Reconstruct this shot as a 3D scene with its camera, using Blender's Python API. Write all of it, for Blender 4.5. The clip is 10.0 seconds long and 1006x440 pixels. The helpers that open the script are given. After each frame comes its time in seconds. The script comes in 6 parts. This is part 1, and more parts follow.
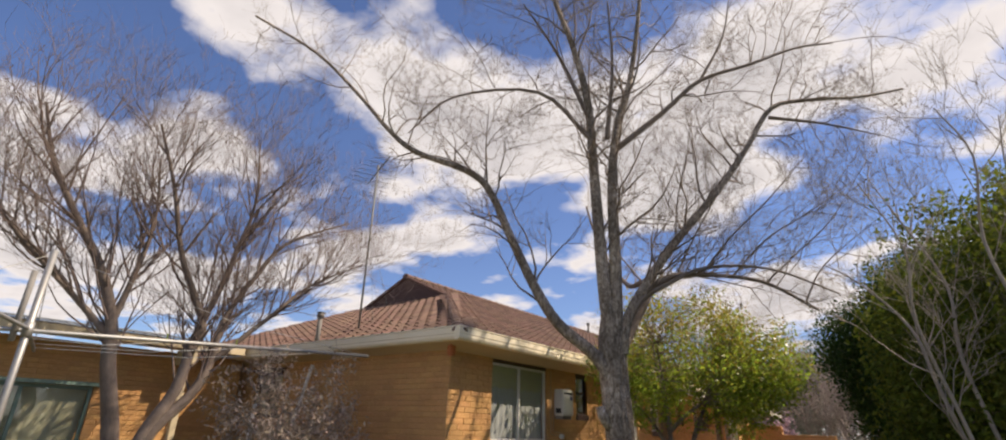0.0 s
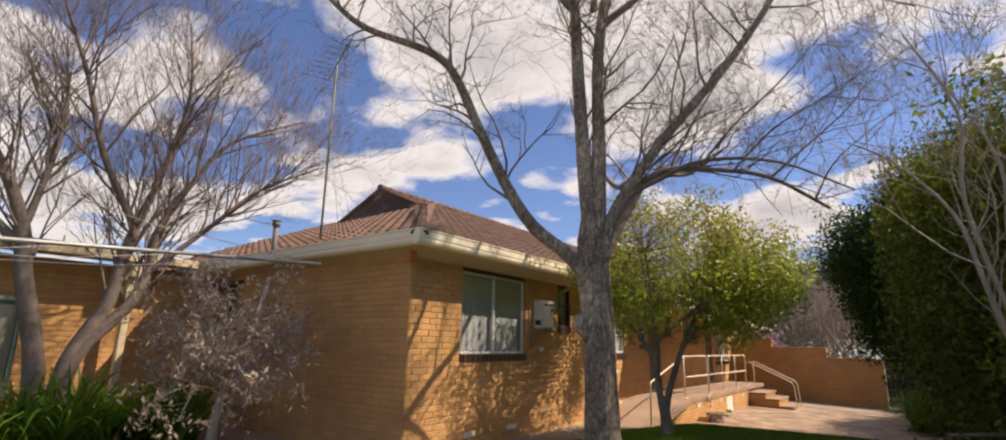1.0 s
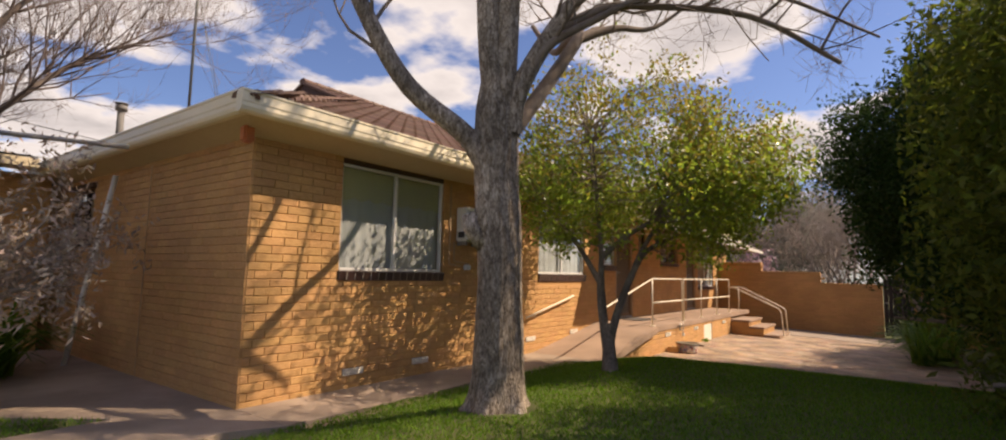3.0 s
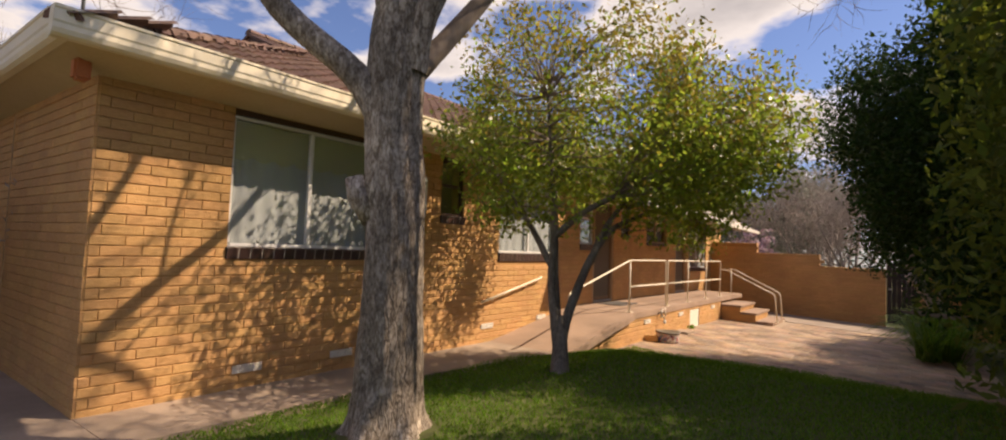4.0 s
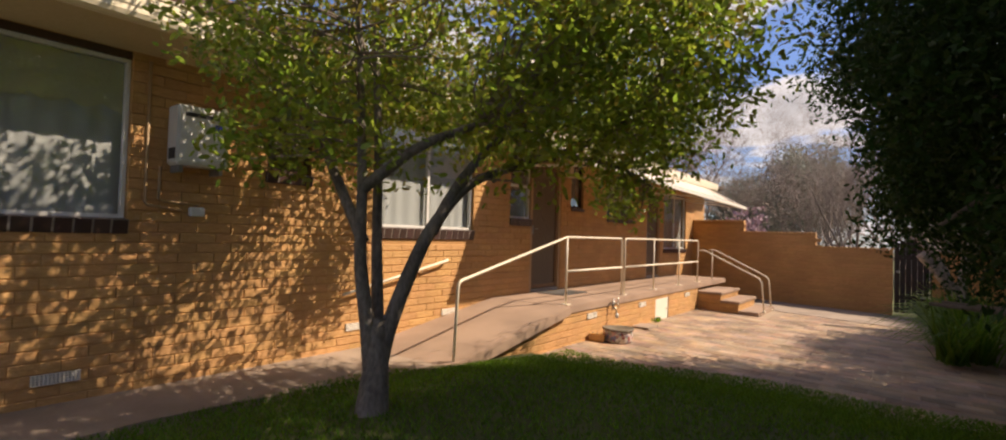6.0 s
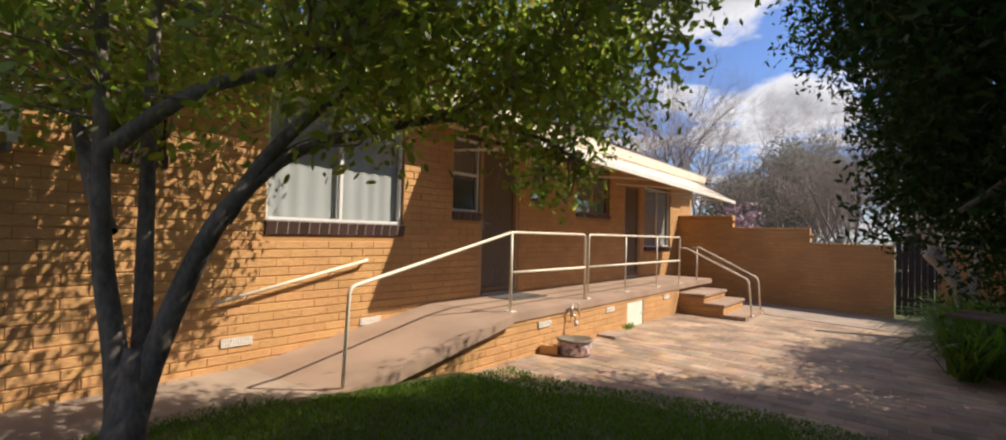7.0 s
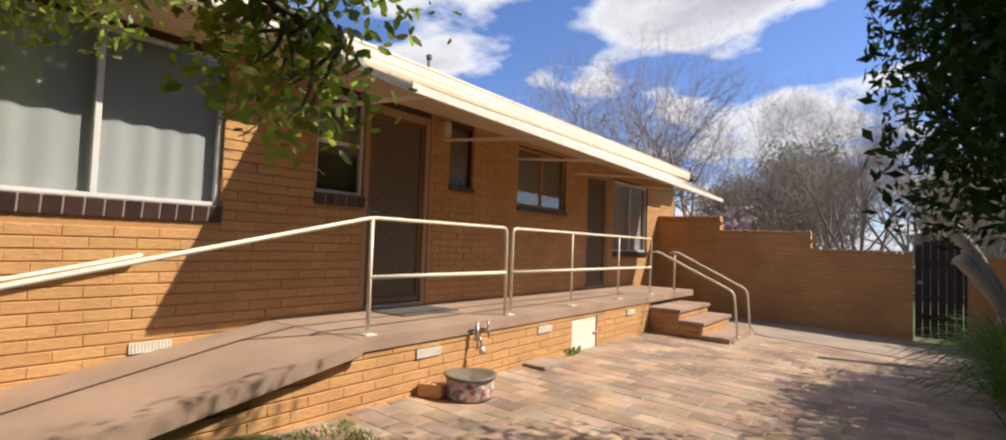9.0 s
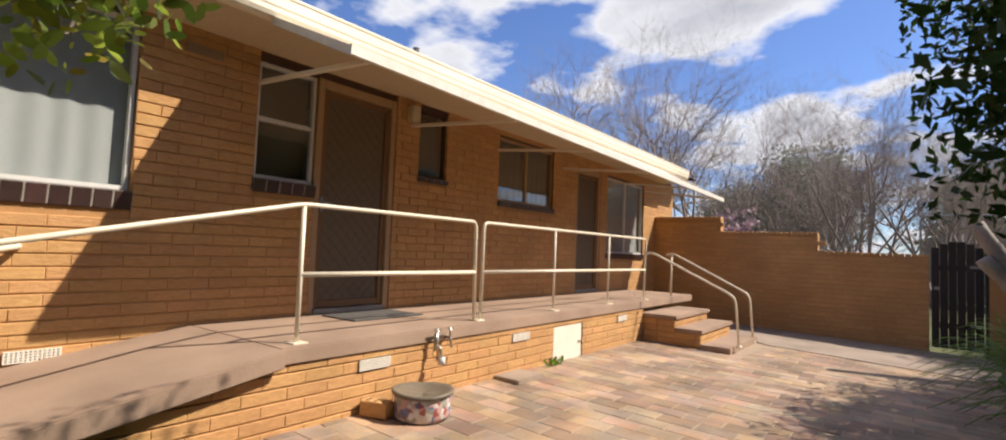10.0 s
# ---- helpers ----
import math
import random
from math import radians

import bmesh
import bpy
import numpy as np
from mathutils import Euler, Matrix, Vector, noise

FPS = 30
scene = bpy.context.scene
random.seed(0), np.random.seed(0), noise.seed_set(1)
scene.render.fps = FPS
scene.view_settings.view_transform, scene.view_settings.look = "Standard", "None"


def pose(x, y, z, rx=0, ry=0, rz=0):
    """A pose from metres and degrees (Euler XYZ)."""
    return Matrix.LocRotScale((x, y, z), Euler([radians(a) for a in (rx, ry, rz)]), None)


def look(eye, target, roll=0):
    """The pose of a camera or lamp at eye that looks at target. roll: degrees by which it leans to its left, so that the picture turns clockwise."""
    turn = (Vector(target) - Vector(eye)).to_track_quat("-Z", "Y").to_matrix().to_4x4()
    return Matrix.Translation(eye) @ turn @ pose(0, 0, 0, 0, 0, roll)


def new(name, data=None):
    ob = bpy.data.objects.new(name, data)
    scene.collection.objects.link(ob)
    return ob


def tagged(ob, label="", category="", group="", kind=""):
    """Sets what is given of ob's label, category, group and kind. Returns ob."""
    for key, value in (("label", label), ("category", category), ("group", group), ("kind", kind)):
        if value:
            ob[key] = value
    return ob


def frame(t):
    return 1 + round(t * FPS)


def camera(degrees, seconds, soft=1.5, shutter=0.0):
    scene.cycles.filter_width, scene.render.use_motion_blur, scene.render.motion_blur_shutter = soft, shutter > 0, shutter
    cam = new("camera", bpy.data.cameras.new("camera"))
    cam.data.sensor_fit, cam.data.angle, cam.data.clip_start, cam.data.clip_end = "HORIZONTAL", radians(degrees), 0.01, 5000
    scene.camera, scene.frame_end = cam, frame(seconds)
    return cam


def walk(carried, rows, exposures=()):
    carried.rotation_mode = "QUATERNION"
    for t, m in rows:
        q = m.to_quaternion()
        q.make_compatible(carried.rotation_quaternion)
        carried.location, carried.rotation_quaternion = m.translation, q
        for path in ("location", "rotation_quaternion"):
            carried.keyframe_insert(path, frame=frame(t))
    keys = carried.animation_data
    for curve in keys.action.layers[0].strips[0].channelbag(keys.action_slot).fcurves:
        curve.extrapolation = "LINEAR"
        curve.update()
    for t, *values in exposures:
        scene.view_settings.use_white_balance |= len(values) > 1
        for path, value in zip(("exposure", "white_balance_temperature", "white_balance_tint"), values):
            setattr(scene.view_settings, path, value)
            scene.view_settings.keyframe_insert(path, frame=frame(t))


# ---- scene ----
cam = camera(86.5, 10.0, soft=2.0)
EXPOSURE = ((0.0, 0.43, 7900, 14), (3.8, 0.45, 8500, 18), (5.5, 0.46, 8400, 18), (7.2, 0.49, 7000, 11), (10.0, 0.50, 6900, 11))
PATH = [
    (0, (5.903, -6.489, 1.861), (4.776, -5.004, 2.587), 1.6),
    (0.5, (5.656, -5.874, 1.843), (4.508, -4.34, 2.415), 1.3),
    (1, (5.528, -5.281, 1.803), (4.365, -3.719, 2.258), 1.0),
    (1.5, (5.484, -4.704, 1.727), (4.31, -3.128, 2.097), 0.9),
    (2, (5.446, -4.06, 1.665), (4.263, -2.474, 1.955), 0.8),
    (2.5, (5.353, -3.438, 1.638), (4.167, -1.846, 1.882), 0.8),
    (4, (5.168, -1.416, 1.744), (3.969, 0.182, 1.849), 2.2),
    (4.5, (5.117, -0.761, 1.752), (3.916, 0.836, 1.822), 2.5),
    (5, (5.071, -0.083, 1.733), (3.868, 1.514, 1.783), 2.6),
    (5.5, (5.003, 0.567, 1.65), (3.805, 2.167, 1.705), 1.9),
    (7, (4.913, 2.634, 1.583), (3.716, 4.235, 1.637), 1.4),
    (7.5, (4.884, 3.285, 1.512), (3.688, 4.886, 1.586), 1.2),
    (8, (4.833, 3.931, 1.515), (3.632, 5.529, 1.587), 1.7),
    (8.5, (4.739, 4.465, 1.507), (3.541, 6.065, 1.579), 1.9),
    (9, (4.629, 4.973, 1.435), (3.43, 6.572, 1.525), 2.0),
    (9.5, (4.53, 5.354, 1.422), (3.33, 6.951, 1.516), 2.3),
    (10, (4.476, 5.714, 1.354), (3.27, 7.306, 1.465), 2.3),
]
walk(cam, [(t, look(eye, target, roll)) for t, eye, target, roll in PATH], EXPOSURE)

CLOUD_X, CLOUD_Y = 3.7, 1.3
# where on the cloud layer cover gathers (+) or opens (-): x, y, reach, amount
CLOUD_BANKS = ((-0.80, 1.05, 0.75, 0.17), (-0.62, 1.58, 0.45, 0.15), (-2.15, 0.45, 0.7, 0.14), (-3.2, 0.85, 0.9, 0.16), (-2.45, 1.15, 0.4, 0.12),
               (-1.42, 1.52, 0.32, 0.13), (-0.55, 3.1, 0.75, 0.16), (-0.05, 2.5, 0.3, 0.12), (-1.0, 2.5, 0.45, 0.10),
               (-0.05, 1.2, 0.6, 0.13), (-1.36, 0.76, 0.30, -0.10), (-1.64, 1.13, 0.34, -0.16), (-0.42, 2.2, 0.5, -0.16), (-1.4, 1.92, 0.4, -0.15), (-0.85, 2.02, 0.35, -0.14))
SKY_TINT = (0.76, 0.95, 1.38, 1)


# ---- world and sun ----
SUN_AZ, SUN_EL = 51.5, 45.5          # degrees from +y towards +x, above the horizon
world = bpy.data.worlds.new("sky_world")
scene.world = world
world.use_nodes = True
wn, wl = world.node_tree.nodes, world.node_tree.links
wn.clear()
w_out = wn.new("ShaderNodeOutputWorld")
w_bg = wn.new("ShaderNodeBackground")
w_bg.inputs["Strength"].default_value = 0.088
sky = wn.new("ShaderNodeTexSky")
sky.sky_type = "NISHITA"
sky.sun_disc = False
sky.sun_elevation = radians(SUN_EL)
sky.sun_rotation = radians(SUN_AZ)
sky.air_density, sky.dust_density, sky.ozone_density = 1.0, 0.6, 2.2
w_co = wn.new("ShaderNodeTexCoord")
w_sep = wn.new("ShaderNodeSeparateXYZ")
wl.new(w_co.outputs["Generated"], w_sep.inputs[0])


def wmath(op, a, b):
    n = wn.new("ShaderNodeMath")
    n.operation = op
    for k, v in enumerate((a, b)):
        if isinstance(v, (int, float)):
            n.inputs[k].default_value = v
        else:
            wl.new(v, n.inputs[k])
    return n.outputs[0]


# clouds lie on a level layer: direction divided by its height
w_h = wmath("MAXIMUM", wmath("ADD", w_sep.outputs[2], 0.12), 0.02)
w_cx, w_cy = wmath("DIVIDE", w_sep.outputs[0], w_h), wmath("DIVIDE", w_sep.outputs[1], w_h)
w_com = wn.new("ShaderNodeCombineXYZ")
wl.new(w_cx, w_com.inputs[0]), wl.new(w_cy, w_com.inputs[1])
w_big = wn.new("ShaderNodeTexNoise")
w_big.inputs["Scale"].default_value, w_big.inputs["Detail"].default_value = 1.7, 8.0
w_big.inputs["Roughness"].default_value = 0.52
w_off = wn.new("ShaderNodeVectorMath")
w_off.operation = "ADD"
w_off.inputs[1].default_value = (CLOUD_X, CLOUD_Y, 0.0)
wl.new(w_com.outputs[0], w_off.inputs[0])
wl.new(w_off.outputs[0], w_big.inputs["Vector"])
w_cover = w_big.outputs["Fac"]
for bank_x, bank_y, reach, gain in CLOUD_BANKS:
    w_d = wn.new("ShaderNodeVectorMath")
    w_d.operation = "DISTANCE"
    w_d.inputs[1].default_value = (bank_x, bank_y, 0.0)
    wl.new(w_com.outputs[0], w_d.inputs[0])
    w_r = wn.new("ShaderNodeMapRange")
    w_r.interpolation_type = "SMOOTHSTEP"
    w_r.inputs[1].default_value, w_r.inputs[2].default_value = 0.0, reach
    w_r.inputs[3].default_value, w_r.inputs[4].default_value = gain, 0.0
    wl.new(w_d.outputs["Value"], w_r.inputs[0])
    w_cover = wmath("ADD", w_cover, w_r.outputs[0])
w_mask = wn.new("ShaderNodeValToRGB")
w_mask.color_ramp.elements[0].position, w_mask.color_ramp.elements[1].position = 0.50, 0.585
wl.new(w_cover, w_mask.inputs[0])
w_shade = wn.new("ShaderNodeValToRGB")
w_shade.color_ramp.elements[0].position, w_shade.color_ramp.elements[1].position = 0.54, 0.80
w_shade.color_ramp.elements[0].color = (7.6, 7.9, 8.8, 1)
w_shade.color_ramp.elements[1].color = (3.8, 4.05, 4.8, 1)
wl.new(w_cover, w_shade.inputs[0])
w_tint = wn.new("ShaderNodeMix")
w_tint.data_type, w_tint.blend_type = "RGBA", "MULTIPLY"
w_tint.inputs[0].default_value = 1.0
w_tint.inputs[7].default_value = SKY_TINT
wl.new(sky.outputs[0], w_tint.inputs[6])
w_mix = wn.new("ShaderNodeMix")
w_mix.data_type = "RGBA"
wl.new(w_mask.outputs[0], w_mix.inputs[0])
wl.new(w_tint.outputs[2], w_mix.inputs[6]), wl.new(w_shade.outputs[0], w_mix.inputs[7])
wl.new(w_mix.outputs[2], w_bg.inputs[0])
wl.new(w_bg.outputs[0], w_out.inputs[0])

sun_data = bpy.data.lights.new("sun", "SUN")
sun_data.energy, sun_data.angle, sun_data.color = 5.0, radians(0.53), (1.0, 0.93, 0.82)
sun = new("sun", sun_data)
sun_dir = Vector((math.sin(radians(SUN_AZ)) * math.cos(radians(SUN_EL)),
                  math.cos(radians(SUN_AZ)) * math.cos(radians(SUN_EL)), math.sin(radians(SUN_EL))))
sun.matrix_world = look(sun_dir * 60, (0, 0, 0))


# ---- materials ----
def material(name, colour, rough=0.8, second=None, scale=6.0, fine=60.0, bump=0.25, amount=0.5, metal=0.0,
             spread=0.0, island=False, stretch=(1, 1, 1), spec=0.5, grime=0.0):
    """A surface of two colours mixed by coarse and fine noise, with relief; spread varies it from piece to piece."""
    m = bpy.data.materials.new(name)
    m.use_nodes = True
    n, l = m.node_tree.nodes, m.node_tree.links
    b = n["Principled BSDF"]
    b.inputs["Roughness"].default_value, b.inputs["Metallic"].default_value = rough, metal
    b.inputs["Specular IOR Level"].default_value = spec
    co = n.new("ShaderNodeTexCoord")
    geo = n.new("ShaderNodeNewGeometry")
    mp = n.new("ShaderNodeMapping")
    mp.inputs["Scale"].default_value = stretch
    l.new(geo.outputs["Position"], mp.inputs[0])
    a, c = n.new("ShaderNodeTexNoise"), n.new("ShaderNodeTexNoise")
    a.inputs["Scale"].default_value, a.inputs["Detail"].default_value = scale, 5.0
    c.inputs["Scale"].default_value, c.inputs["Detail"].default_value = fine, 4.0
    l.new(mp.outputs[0], a.inputs["Vector"]), l.new(mp.outputs[0], c.inputs["Vector"])
    add = n.new("ShaderNodeMath")
    add.operation = "ADD"
    mul = n.new("ShaderNodeMath")
    mul.operation = "MULTIPLY"
    mul.inputs[1].default_value = 0.5
    l.new(a.outputs["Fac"], add.inputs[0]), l.new(c.outputs["Fac"], add.inputs[1]), l.new(add.outputs[0], mul.inputs[0])
    ramp = n.new("ShaderNodeValToRGB")
    ramp.color_ramp.elements[0].position, ramp.color_ramp.elements[1].position = 0.5 - 0.22 / max(amount, 0.1) * 0.5, 0.5 + 0.22 / max(amount, 0.1) * 0.5
    sec = second or tuple(v * 0.6 for v in colour)
    ramp.color_ramp.elements[0].color, ramp.color_ramp.elements[1].color = (*sec, 1), (*colour, 1)
    l.new(mul.outputs[0], ramp.inputs[0])
    col = ramp.outputs[0]
    if spread:
        hsv = n.new("ShaderNodeHueSaturation")
        if island:
            rnd = geo.outputs["Random Per Island"]
        else:
            rnd = n.new("ShaderNodeObjectInfo").outputs["Random"]
        rng = n.new("ShaderNodeMapRange")
        rng.inputs[3].default_value, rng.inputs[4].default_value = 1 - spread, 1 + spread
        l.new(rnd, rng.inputs[0]), l.new(rng.outputs[0], hsv.inputs["Value"])
        r2 = n.new("ShaderNodeMath")
        r2.operation = "MULTIPLY"
        r2.inputs[1].default_value = 7.31
        fr = n.new("ShaderNodeMath")
        fr.operation = "FRACT"
        rg2 = n.new("ShaderNodeMapRange")
        rg2.inputs[3].default_value, rg2.inputs[4].default_value = 0.5 - spread * 0.06, 0.5 + spread * 0.06
        l.new(rnd, r2.inputs[0]), l.new(r2.outputs[0], fr.inputs[0]), l.new(fr.outputs[0], rg2.inputs[0])
        l.new(rg2.outputs[0], hsv.inputs["Hue"])
        l.new(col, hsv.inputs["Color"])
        col = hsv.outputs[0]
    if grime:
        g = n.new("ShaderNodeTexNoise")
        g.inputs["Scale"].default_value, g.inputs["Detail"].default_value = 1.7, 6.0
        l.new(geo.outputs["Position"], g.inputs["Vector"])
        gr = n.new("ShaderNodeValToRGB")
        gr.color_ramp.elements[0].position, gr.color_ramp.elements[1].position = 0.38, 0.62
        gr.color_ramp.elements[0].color = (1 - grime, 1 - grime, 1 - grime, 1)
        mx = n.new("ShaderNodeMix")
        mx.data_type, mx.blend_type = "RGBA", "MULTIPLY"
        mx.inputs[0].default_value = 1.0
        l.new(g.outputs["Fac"], gr.inputs[0]), l.new(col, mx.inputs[6]), l.new(gr.outputs[0], mx.inputs[7])
        col = mx.outputs[2]
    l.new(col, b.inputs["Base Color"])
    if bump:
        bp = n.new("ShaderNodeBump")
        bp.inputs["Strength"].default_value, bp.inputs["Distance"].default_value = bump, 0.01
        l.new(mul.outputs[0], bp.inputs["Height"]), l.new(bp.outputs[0], b.inputs["Normal"])
    return m


def leaf_material(name, colour, second, through_light=0.35, rough=0.45, spread=0.35, glow=1.5, spec=0.15):
    m = material(name, colour, rough, second, scale=1.2, fine=30, bump=0.0, spread=spread, island=True)
    n, l = m.node_tree.nodes, m.node_tree.links
    b = n["Principled BSDF"]
    b.inputs["Specular IOR Level"].default_value = spec
    tr = n.new("ShaderNodeBsdfTranslucent")
    src = b.inputs["Base Color"].links[0].from_socket
    hs = n.new("ShaderNodeHueSaturation")
    hs.inputs["Value"].default_value, hs.inputs["Saturation"].default_value = glow, 1.1
    l.new(src, hs.inputs["Color"]), l.new(hs.outputs[0], tr.inputs[0])
    mx = n.new("ShaderNodeMixShader")
    mx.inputs[0].default_value = through_light
    l.new(b.outputs[0], mx.inputs[1]), l.new(tr.outputs[0], mx.inputs[2])
    l.new(mx.outputs[0], n["Material Output"].inputs[0])
    return m


M = {}
BR, BR2 = (0.63, 0.355, 0.15), (0.50, 0.262, 0.10)
M["brick"] = material("brick", BR, 0.85, BR2, 14, 60, 1.0, 0.9, spread=0.07, stretch=(1, 1, 4.0), grime=0.14)
M["bricks"] = material("bricks", BR, 0.85, BR2, 14, 60, 1.0, 0.9, spread=0.07, island=True, stretch=(1, 1, 4.0), grime=0.14)
M["mortar"] = material("mortar", (0.50, 0.27, 0.11), 0.95, (0.40, 0.205, 0.082), 20, 90, 0.5)
M["sill"] = material("sill", (0.075, 0.04, 0.035), 0.35, (0.04, 0.022, 0.02), 12, 70, 0.2, spread=0.25, spec=0.6)
M["sill_joint"] = material("sill_joint", (0.40, 0.35, 0.31), 0.9, None, 20, 80)
M["white_metal"] = material("white_metal", (0.72, 0.71, 0.69), 0.35, (0.62, 0.61, 0.59), 5, 40, 0.05)
M["rail_paint"] = material("rail_paint", (0.82, 0.74, 0.60), 0.4, (0.70, 0.60, 0.45), 14, 60, 0.1)
M["cream"] = material("cream", (0.72, 0.61, 0.42), 0.55, (0.60, 0.49, 0.32), 3, 40, 0.08, grime=0.18)
M["gutter"] = material("gutter", (0.88, 0.80, 0.64), 0.4, (0.80, 0.70, 0.52), 3, 30, 0.08, grime=0.06)
M["soffit"] = material("soffit", (0.62, 0.50, 0.33), 0.7, (0.52, 0.40, 0.25), 2.5, 30, 0.06)
M["canopy"] = material("canopy", (0.70, 0.62, 0.52), 0.5, (0.58, 0.50, 0.40), 3, 30, 0.06)
M["canopy_edge"] = material("canopy_edge", (0.84, 0.80, 0.72), 0.45, (0.66, 0.60, 0.50), 9, 60, 0.15)
M["dark_timber"] = material("dark_timber", (0.085, 0.04, 0.022), 0.6, (0.05, 0.022, 0.012), 6, 60, 0.3, stretch=(1, 1, 0.2))
M["gate_timber"] = material("gate_timber", (0.035, 0.024, 0.02), 0.7, (0.02, 0.014, 0.012), 6, 60, 0.4, spread=0.3, stretch=(1, 1, 0.15))
M["door_frame"] = material("door_frame", (0.46, 0.30, 0.165), 0.55, (0.36, 0.225, 0.115), 5, 50, 0.15, stretch=(1, 1, 0.2))
M["screen_mesh"] = material("screen_mesh", (0.165, 0.125, 0.085), 0.75, (0.145, 0.108, 0.072), 3, 400, 0.1)
M["grille"] = material("grille", (0.15, 0.112, 0.075), 0.75, (0.13, 0.098, 0.065), 4, 60, 0.05)
M["door_leaf"] = material("door_leaf", (0.22, 0.115, 0.05), 0.5, (0.15, 0.075, 0.03), 4, 60, 0.15, stretch=(1, 1, 0.15))
M["tile"] = material("tile", (0.185, 0.105, 0.078), 0.8, (0.105, 0.064, 0.05), 3, 35, 0.4, spread=0.22)
M["tiles"] = material("tiles", (0.185, 0.105, 0.078), 0.8, (0.105, 0.064, 0.05), 3, 35, 0.4, spread=0.22, island=True)
M["gable"] = material("gable", (0.10, 0.05, 0.04), 0.8, (0.07, 0.035, 0.03), 4, 40, 0.2)
M["concrete"] = material("concrete", (0.40, 0.275, 0.20), 0.85, (0.31, 0.21, 0.15), 2.0, 70, 0.25, grime=0.2)
M["path"] = material("path", (0.42, 0.32, 0.245), 0.88, (0.32, 0.24, 0.18), 2.0, 60, 0.3, grime=0.25)
M["grey_path"] = material("grey_path", (0.35, 0.275, 0.22), 0.88, (0.27, 0.21, 0.165), 2.0, 60, 0.3, grime=0.2)
PAVE = dict(colour=(0.46, 0.285, 0.17), rough=0.85, second=(0.33, 0.255, 0.20), scale=3.5, fine=40, bump=0.35, amount=1.2, spread=0.26, grime=0.4)
M["paver"] = material("paver", **PAVE)
M["pavers"] = material("pavers", island=True, **PAVE)
M["sand"] = material("sand", (0.40, 0.30, 0.21), 0.95, (0.27, 0.20, 0.14), 8, 90, 0.3)
M["soil"] = material("soil", (0.10, 0.105, 0.03), 0.95, (0.06, 0.075, 0.02), 1.2, 40, 0.5)
M["twig"] = material("twig", (0.26, 0.21, 0.175), 0.85, (0.14, 0.105, 0.085), 5, 30, 0.5, stretch=(1, 1, 0.4))
M["twig_red"] = material("twig_red", (0.22, 0.165, 0.145), 0.85, (0.12, 0.085, 0.075), 5, 30, 0.4)
M["grey_bark"] = material("grey_bark", (0.38, 0.33, 0.28), 0.9, (0.20, 0.165, 0.14), 6, 40, 0.7, stretch=(1, 1, 0.4))
M["lime_bark"] = material("lime_bark", (0.27, 0.23, 0.195), 0.9, (0.115, 0.095, 0.08), 9, 50, 0.8, 0.9, stretch=(1, 1, 0.5), grime=0.4)
M["twig_dark"] = material("twig_dark", (0.25, 0.195, 0.165), 0.9, (0.12, 0.09, 0.075), 7, 40, 0.7, stretch=(1, 1, 0.4), grime=0.3)
# distant twigs: haze is put into the colour by paling it
M["far_twig_hazed"] = material("far_twig_hazed", (0.35, 0.285, 0.255), 0.9, (0.24, 0.19, 0.17), 3, 20, 0.0)
M["grass"] = leaf_material("grass", (0.135, 0.235, 0.032), (0.085, 0.17, 0.022), 0.35, 0.7)
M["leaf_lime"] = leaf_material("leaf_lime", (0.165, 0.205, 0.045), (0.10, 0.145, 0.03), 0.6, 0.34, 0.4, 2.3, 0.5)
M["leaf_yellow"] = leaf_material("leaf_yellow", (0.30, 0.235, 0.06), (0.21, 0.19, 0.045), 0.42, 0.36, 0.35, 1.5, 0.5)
M["leaf_olive"] = leaf_material("leaf_olive", (0.12, 0.14, 0.03), (0.07, 0.095, 0.02), 0.4, 0.7, 0.4, 1.8)
M["leaf_dark"] = leaf_material("leaf_dark", (0.04, 0.075, 0.018), (0.022, 0.046, 0.012), 0.2, 0.6, 0.4, 1.8, 0.15)
M["leaf_strap"] = leaf_material("leaf_strap", (0.12, 0.19, 0.03), (0.06, 0.12, 0.02), 0.45)
# far gum leaves, greyed and paled in the colour for distance haze
M["leaf_gum_hazed"] = leaf_material("leaf_gum_hazed", (0.26, 0.275, 0.235), (0.18, 0.195, 0.16), 0.35, 0.8)
M["leaf_dead"] = leaf_material("leaf_dead", (0.42, 0.34, 0.28), (0.30, 0.235, 0.19), 0.2, 0.9)
M["blossom"] = leaf_material("blossom", (0.42, 0.29, 0.33), (0.30, 0.21, 0.24), 0.3)
M["sheer"] = leaf_material("sheer", (0.52, 0.53, 0.535), (0.43, 0.44, 0.45), 0.12, 0.95, 0.0, 1.0)
M["blind"] = leaf_material("blind", (0.52, 0.50, 0.36), (0.46, 0.44, 0.32), 0.12, 0.9, 0.0, 1.0)
M["holland"] = leaf_material("holland", (0.16, 0.125, 0.08), (0.13, 0.10, 0.065), 0.08, 0.9, 0.0, 1.0)
M["room"] = material("room", (0.34, 0.29, 0.23), 0.9, (0.28, 0.23, 0.18), 1.5, 20, 0.05)
M["steel"] = material("steel", (0.36, 0.36, 0.36), 0.5, (0.26, 0.26, 0.26), 6, 50, 0.1, metal=0.6)
M["mast"] = material("mast", (0.20, 0.21, 0.20), 0.55, (0.13, 0.14, 0.13), 8, 50, 0.1, metal=0.3)
M["tap"] = material("tap", (0.55, 0.50, 0.44), 0.35, (0.40, 0.36, 0.30), 30, 120, 0.1, metal=0.8)
M["enamel"] = material("enamel", (0.70, 0.70, 0.68), 0.3, (0.60, 0.60, 0.58), 4, 40, 0.03)
